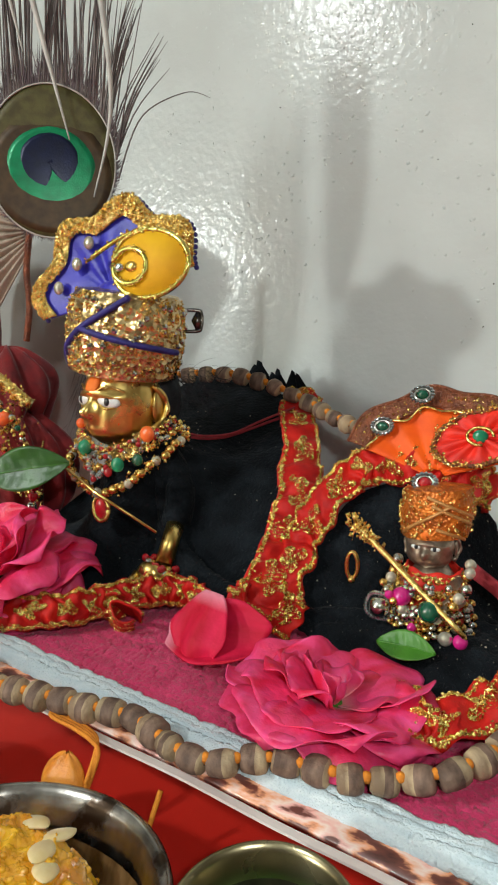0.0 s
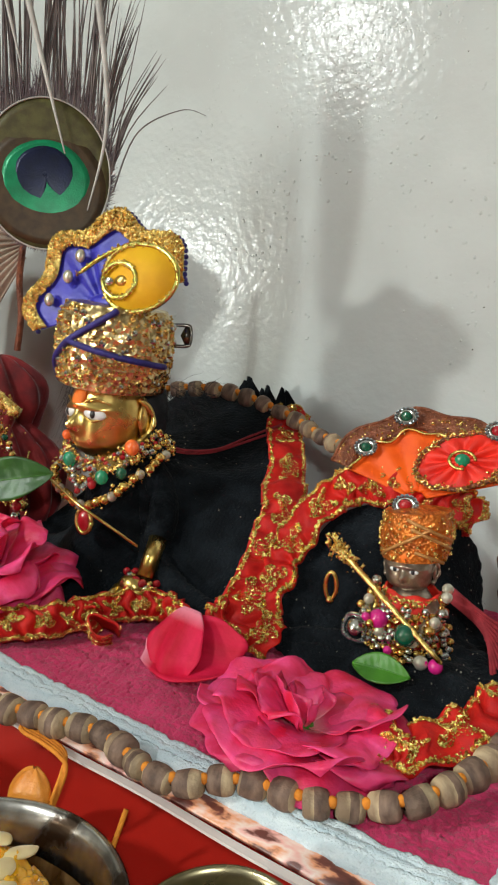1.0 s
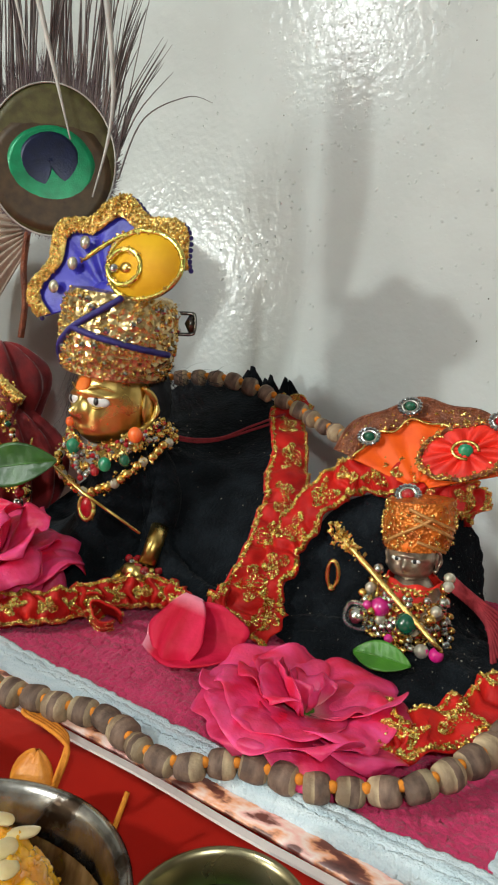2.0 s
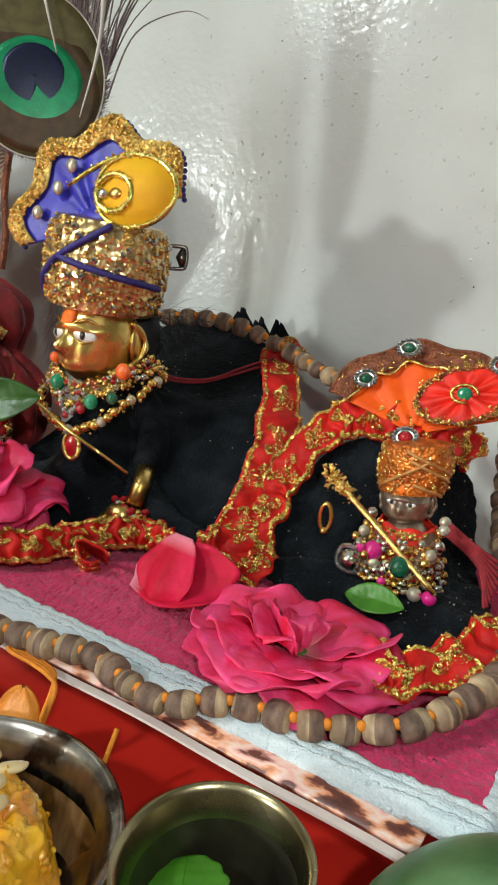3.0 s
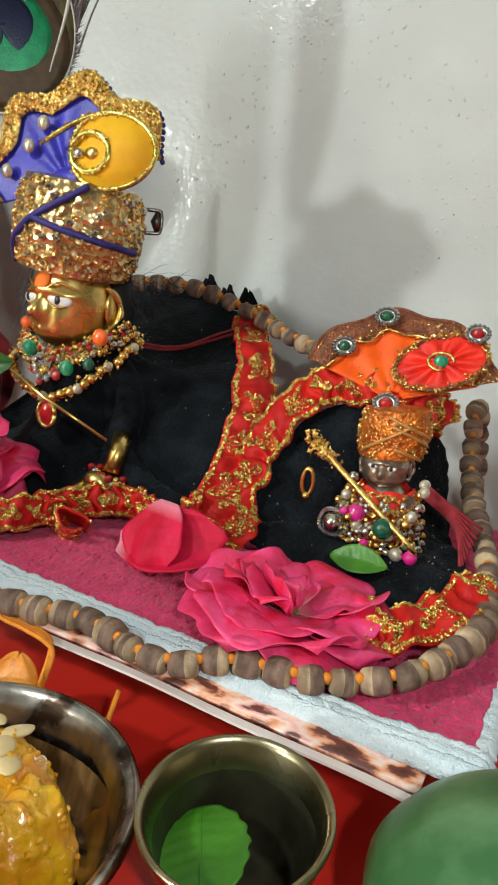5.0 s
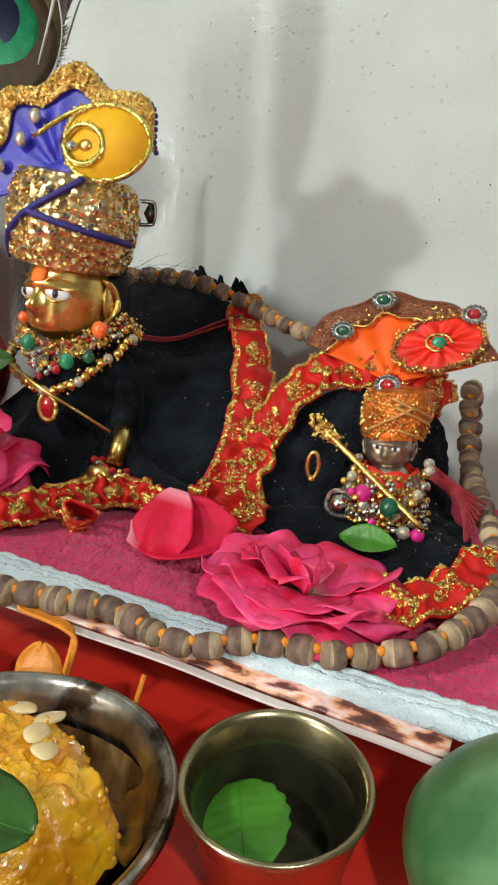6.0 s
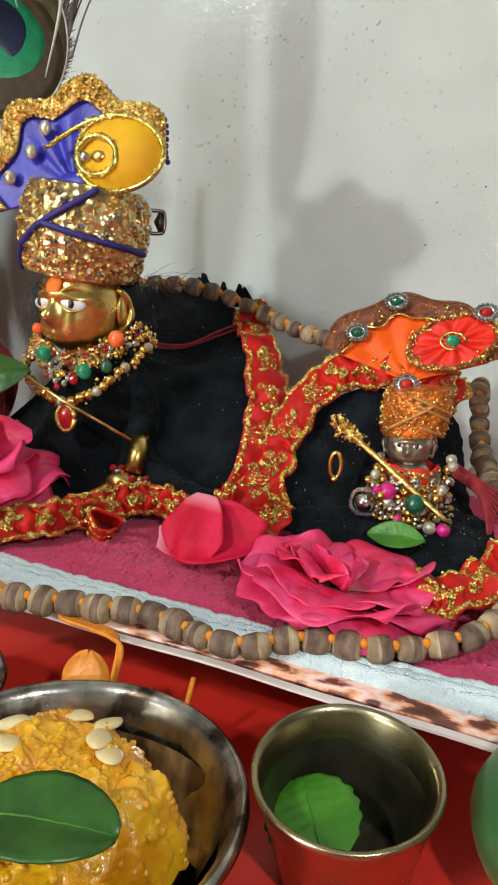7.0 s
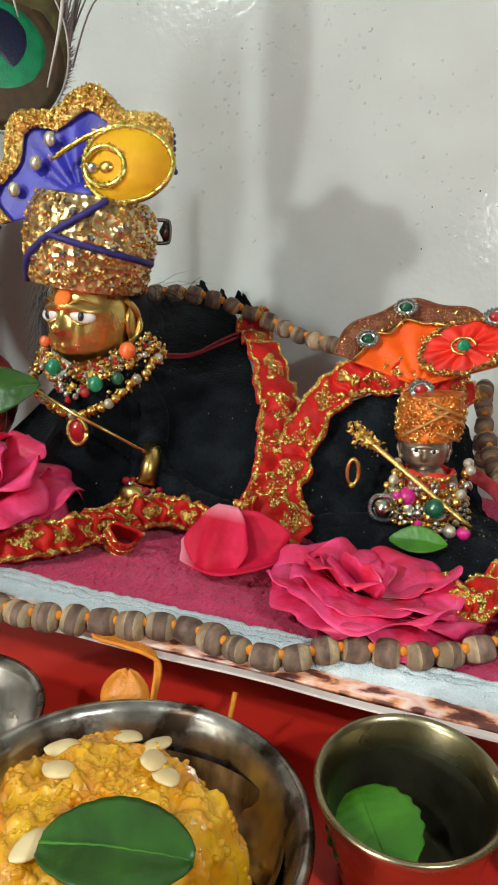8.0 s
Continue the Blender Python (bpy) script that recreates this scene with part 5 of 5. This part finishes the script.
# ---- orange sacred thread with a knotted pouch ----
pouch = thing("orange_thread", "orange thread loops with a knotted cloth pouch hanging over the edge", "thread")
for k in range(4):
    part("strand", Shape().tube(spline([(-0.094 + 0.003 * k, 0.1905, 0.0130), (-0.084, 0.1855 - 0.0012 * k, 0.0128 + 0.0003 * k), (-0.074, 0.1838 - 0.001 * k, 0.0128), (-0.0655, 0.1815 - 0.0008 * k, 0.0122),
                                        (-0.0625 + 0.0004 * k, 0.1775, 0.0098), (-0.0615, 0.1720, 0.0035 - 0.001 * k)], 30), 0.0007, 6), M_thread, pouch)
part("pouch", Shape().grid(lambda u, v: V((-0.0695 + (0.0062 + 0.0012 * math.sin(v * 3)) * math.cos(u * math.tau) * math.sin(math.pi * (0.004 + 0.991 * v)) ** 0.5, 0.1735 + 0.0042 * math.sin(u * math.tau) * math.sin(math.pi * (0.004 + 0.991 * v)) ** 0.5 - 0.004 * v,
                                           0.0102 - 0.0150 * v + 0.0004 * math.sin(u * 30))), 30, 14, True), mat("amber_cloth", (0.85, 0.33, 0.04), (0.7, 0.22, 0.02), 160, 0.4, 0, 0.5, 800, fine=0.0006, coat=0.2), pouch, "amber cloth pouch")
tail2 = thing("thread_end", "frayed orange thread ends lying on the red cloth", "thread", "threads")
for k in range(16):
    a = V((-0.0400 + rng.gauss(0, 0.0012), 0.1660 + rng.gauss(0, 0.001), CLOTH_Z + 0.0035))
    b = a + V((rng.uniform(0.002, 0.014), rng.uniform(-0.012, -0.002), -0.0018))
    part("fibre", Shape().tube([a, a.lerp(b, 0.5) + V((0.001, 0, 0.0012)), b], 0.0005, 5), M_thread, tail2)
part("stem", Shape().tube([(-0.0385, 0.1765, 0.0070), (-0.0395, 0.1710, -0.004), (-0.0400, 0.1660, CLOTH_Z + 0.0035)], 0.0008, 6), M_thread, tail2)

# ---- steel plate with halwa ----
plate = thing("steel_bowl", "shallow worn steel bowl standing on the red cloth", "bowl", "bowls")
PC = V((-0.0515, 0.1265, 0))
prof = [(0.0, -0.0150), (0.026, -0.0150), (0.0310, -0.0130), (0.0355, -0.0040), (0.0385, 0.0045), (0.0398, 0.0062), (0.0410, 0.0068), (0.0421, 0.0062), (0.0424, 0.0048), (0.0412, 0.0044), (0.0402, 0.0030), (0.0372, -0.0045), (0.0325, -0.0145), (0.0270, -0.0158), (0.0, -0.0158)]
part("dish", Shape().turned(prof, PC, 72), M_steel, plate)
M_syrup = mat("brown_syrup", (0.05, 0.022, 0.008), (0.24, 0.14, 0.06), 60, 0.16, 0, 0.35, 160, fine=0.0008, coat=0.6, stretch=(2.2, 0.5, 1), spread=(0.42, 0.7))
tagged(part("syrup", Shape().grid(lambda u, v: PC + V(((0.0348 + 0.002 * math.sin(u * 19)) * v * math.cos(u * math.tau), (0.0348 + 0.002 * math.sin(u * 19)) * v * math.sin(u * math.tau), -0.0142 + 0.0122 * max(0, v - 0.86) / 0.14)), 60, 14, True), M_syrup), "thin film of brown syrup in the steel bowl", "food")


def halwa_pt(u, v):
    a = u * math.tau
    r = 0.0310 * v * (1 + 0.07 * math.sin(a * 3 + 1) + 0.05 * math.sin(a * 7) + 0.04 * wob((math.cos(a) * 5, math.sin(a) * 5, 2), 1.0))
    p = V((PC.x - 0.0060 + r * math.cos(a), PC.y + 0.0035 + r * 0.98 * math.sin(a), 0.0070 - 0.0190 * v ** 7))
    return p + V((0, 0, 1)) * (0.0030 * wob(p, 130) + 0.0019 * wob(p, 330) + 0.0007 * wob(p, 1100)) + V((0.0012 * wob(p, 300, 2), 0.0012 * wob(p, 300, 5), 0))


tagged(part("halwa", Shape().grid(halwa_pt, 200, 70, True), M_halwa), "mound of moist yellow semolina pudding in the steel bowl", "food")
grain = Shape()
for k in range(380):
    p = halwa_pt(rng.random(), rng.random() ** 0.5 * 0.99)
    r = rng.uniform(0.0004, 0.0012)
    grain.ball(p - V((0, 0, 0.4 * r)), (r * rng.uniform(0.8, 1.5), r * rng.uniform(0.8, 1.4), r), Euler((rng.random(), rng.random(), rng.random() * 6)).to_matrix(), 7, 5)
tagged(part("pudding_grain", grain, M_halwa), "moist yellow semolina grains on the pudding", "food", kind="stuff")
for x, y, z, ry, rz in ((-0.0610, 0.1520, 0.0062, 10, 20), (-0.0520, 0.1510, 0.0066, -12, -75), (-0.0500, 0.1430, 0.0086, 5, -40), (-0.0455, 0.1395, 0.0080, 8, -20), (-0.0700, 0.1345, 0.0080, 0, 10), (-0.0640, 0.1130, 0.0085, 0, 85), (-0.0740, 0.1440, 0.0060, 0, 35)):
    al = Shape().grid(lambda u, v: V((0.0032 * math.cos(u * math.tau) * math.sin(math.pi * (0.01 + 0.98 * v)) ** 0.6, 0.0098 * (v - 0.5), 0.0012 * math.sin(u * math.tau) * math.sin(math.pi * (0.01 + 0.98 * v)) ** 0.6 + 0.0008 * math.cos(v * 3))), 16, 12, True)
    ob = part("almond", al, M_almond)
    ob.matrix_local = Matrix.Translation((x, y, z - 0.001)) @ Euler((0, radians(ry), radians(rz + 60))).to_matrix().to_4x4()
    tagged(ob, "blanched almond sliver on the yellow pudding", "almond", "almonds on the pudding")
leaf("large dark tulsi leaf lying on the yellow pudding", (-0.0455, 0.1120, 0.0125), (3, -80, 2), 0.0300, 0.0215, 0.0016, M_leafdark, 5.0, 0.0, 0.5)

# ---- cup with a leaf ----
cup = thing("metal_cup", "small tapered brass cup with worn rim and dark inside", "cup")
prof = [(0.0, -0.0270), (0.0110, -0.0270), (0.0132, -0.0262), (0.0150, -0.0180), (0.0172, -0.0070), (0.0188, -0.0012), (0.0196, 0.0002), (0.0204, 0.0004), (0.0208, -0.0003), (0.0206, -0.0014), (0.0196, -0.0040), (0.0180, -0.0100), (0.0160, -0.0200), (0.0146, -0.0290), (0.0138, -0.0300), (0.0, -0.0300)]
# the inside has its own darker, rougher metal, up to below the rim
M_cupinside = mat("dark_inside", (0.1, 0.09, 0.055), (0.045, 0.04, 0.025), 90, 0.3, 0.8, 0.2, 260, fine=0.0004, rough_b=0.45)
part("inner_wall", Shape().turned(prof[:5], (0, 0, 0), 72), M_cupinside, cup, "dark inside")
part("body", Shape().turned(prof[4:], (0, 0, 0), 72), M_cupmetal, cup)
cup.matrix_local = Matrix.Translation((0.0088, 0.1435, 0.0150)) @ Euler((radians(7), radians(-2), 0)).to_matrix().to_4x4()
leaf("bright green tulsi leaf floating inside the cup", (0.0025, 0.1435, 0.0010), (14, 25, -12), 0.0235, 0.0215, 0.001, M_leaf, 7.0, 0.04, 0.5)

# ---- green mango ----
def mango(u, v):
    a, b = u * math.tau, (v - 0.5) * math.pi * 0.998
    p = V((math.cos(b) * math.cos(a), math.cos(b) * math.sin(a), math.sin(b)))
    k = 1 + 0.08 * p.x - 0.05 * p.x * p.x * p.z + 0.02 * wob(p, 1.7)
    return V((0.0735 + 0.0410 * p.x * k, 0.1520 + 0.0330 * p.y * k, 0.0080 + 0.0238 * p.z * k))


fruit = thing("mango", "unripe green mango with a pale bloom on the red cloth", "mango")
part("flesh", Shape().grid(mango, 60, 40, True), M_mango, fruit)
part("stalk", Shape().tube([(0.088, 0.146, 0.0265), (0.089, 0.146, 0.031), (0.091, 0.1455, 0.0335)], [0.0025, 0.0018, 0.0015], 8), M_wood, fruit, "dry brown stalk")

# ---- small steel bowl at the side ----
bowl = thing("steel_bowl", "small steel bowl with a green leaf inside, on the red cloth", "bowl", "bowls")
BC = V((-0.1170, 0.1480, 0))
prof = [(0.0, -0.0145), (0.018, -0.0145), (0.0240, -0.0110), (0.0280, 0.0010), (0.0295, 0.0040), (0.0308, 0.0044), (0.0312, 0.0030), (0.0298, 0.0005), (0.0255, -0.0120), (0.019, -0.0156), (0.0, -0.0156)]
part("dish", Shape().turned(prof, BC, 56), M_steel, bowl)
leaf("green leaf lying in the small steel bowl", (-0.1130, 0.1500, -0.0055), (8, 40, 10), 0.034, 0.022, 0.002, M_leafdark, 9.0)

# ---- robed figure beside the feather ----
robe = thing("robe", "cream and red robe with gold trims on a neighbouring figure", "robe")


def pleats(u, v):
    a = 2.2 + 1.5 * u
    r = 0.012 + 0.080 * v
    return V((-0.212 + r * math.cos(a) * 0.85, 0.312 + 0.0026 * math.sin(u * 62) * (0.3 + v) - 0.004 * v, 0.186 - r * math.sin(a) * 0.86))


part("cream_drape", Shape().grid(pleats, 150, 16), M_cream, robe, "cream pleated drape", thick=0.0008)
part("net_edge", Shape().grains([pleats(rng.random(), rng.uniform(0.86, 1.0)) + V((0, -0.001, 0)) for k in range(260)], 0.0007), M_zari, robe, "glittering net edge", smooth=False)
part("rust_cord", Shape().tube(spline([(-0.2065, 0.300, 0.186), (-0.2085, 0.299, 0.165), (-0.2070, 0.299, 0.146), (-0.2105, 0.300, 0.128)], 20), 0.0017, 10), M_brownnet, robe, "rust brown cord")


def bulge(cx, cy, cz, rx, ry, rz, waves):
    def fn(u, v):
        a, b = u * math.tau, (v - 0.5) * math.pi * 0.998
        k = 1 + 0.11 * math.sin(a * waves + 5 * v) * math.cos(b) + 0.16 * wob((math.cos(a) * 2, math.sin(a) * 2, v * 4), 1.0)
        return V((cx + rx * k * math.cos(b) * math.cos(a), cy + ry * k * math.cos(b) * math.sin(a), cz + rz * k * math.sin(b)))
    return Shape().grid(fn, 72, 30, True)


part("red_sleeve", bulge(-0.240, 0.314, 0.100, 0.030, 0.018, 0.024, 9), M_maroon, robe, "crimson velvet sleeve")
part("maroon_skirt", bulge(-0.236, 0.310, 0.050, 0.040, 0.022, 0.042, 13), M_maroon, robe, "maroon velvet")
# unseen bulk, added to block the left lamp and shade the wall gap
part("shade_bulk", bulge(-0.335, 0.335, 0.105, 0.050, 0.032, 0.118, 9), M_maroon, robe, "unseen maroon bulk that shades the wall")
for a, b, r in (((-0.245, 0.290, 0.124), (-0.2005, 0.292, 0.096), 0.0036), ((-0.240, 0.284, 0.070), (-0.186, 0.284, 0.050), 0.0030), ((-0.236, 0.284, 0.048), (-0.190, 0.284, 0.034), 0.0026)):
    pts = [V(a).lerp(V(b), q / 30) + V((0, -0.004 * math.sin(math.pi * q / 30), 0.002 * math.sin(math.pi * q / 30))) for q in range(31)]
    t = part("gold_trim", Shape().tube(pts, r * 0.8, 8), M_zari, robe, "gold trim")
    part("glitter", Shape().grains([p + V((rng.gauss(0, r * 0.6), -abs(rng.gauss(0, r * 0.8)), rng.gauss(0, r * 0.6))) for p in pts for k in range(14)], 0.0008), M_zari, t, smooth=False)
jew = thing("necklace", "gold necklace with orange stones over a maroon robe", "necklace", "necklaces")
bead_row(jew, spline([(-0.236, 0.288, 0.108), (-0.219, 0.284, 0.098), (-0.203, 0.282, 0.088), (-0.190, 0.283, 0.074)], 40), 0.0034, 0.0018, [M_gold, M_darkgreen, M_gold, M_silver], jitter=0.0009)
bead_row(jew, spline([(-0.232, 0.286, 0.086), (-0.214, 0.282, 0.076), (-0.198, 0.280, 0.066)], 40), 0.0034, 0.0018, [M_gold, M_redgem], jitter=0.001)
part("filigree", Shape().grains([V((-0.216 + rng.gauss(0, 0.008), 0.287 + rng.gauss(0, 0.001), 0.087 + rng.gauss(0, 0.006))) for k in range(260)], 0.0009), M_zari, jew, "gold filigree", smooth=False)
part("stone", Shape().ball((-0.210, 0.2815, 0.089), (0.0058, 0.003, 0.0042), None, 12, 8), M_orangegem, jew)
rb = thing("bead_string", "hanging string of glassy red beads with gold caps", "beads")
bead_row(rb, spline([(-0.1700, 0.266, 0.075), (-0.1690, 0.262, 0.062), (-0.1680, 0.259, 0.050)], 30), 0.0046, 0.0024, [M_redgem, M_redgem, M_silver])
part("string", Shape().tube([(-0.1705, 0.270, 0.082), (-0.1690, 0.262, 0.062), (-0.1680, 0.259, 0.050)], 0.0005, 5), M_zari, rb)


# ---- lamps of the room ----
for name, at, label in (("wall_bulb", LEFT_LAMP, "round white bulb on a thin cord"), ("ceiling_bulb", CEILING_LAMP, "round white bulb hanging on a cord")):
    b = thing(name, label, "lamp")
    part("cord", Shape().tube([V(at) + V((0, 0, 0.09)), (at[0], at[1], RZ1)], 0.003, 6), M_black, b)
    part("holder", Shape().turned([(0.0, 0.06), (0.012, 0.06), (0.016, 0.07), (0.016, 0.095), (0.006, 0.1), (0.0, 0.1)], at, 20), M_black, b)
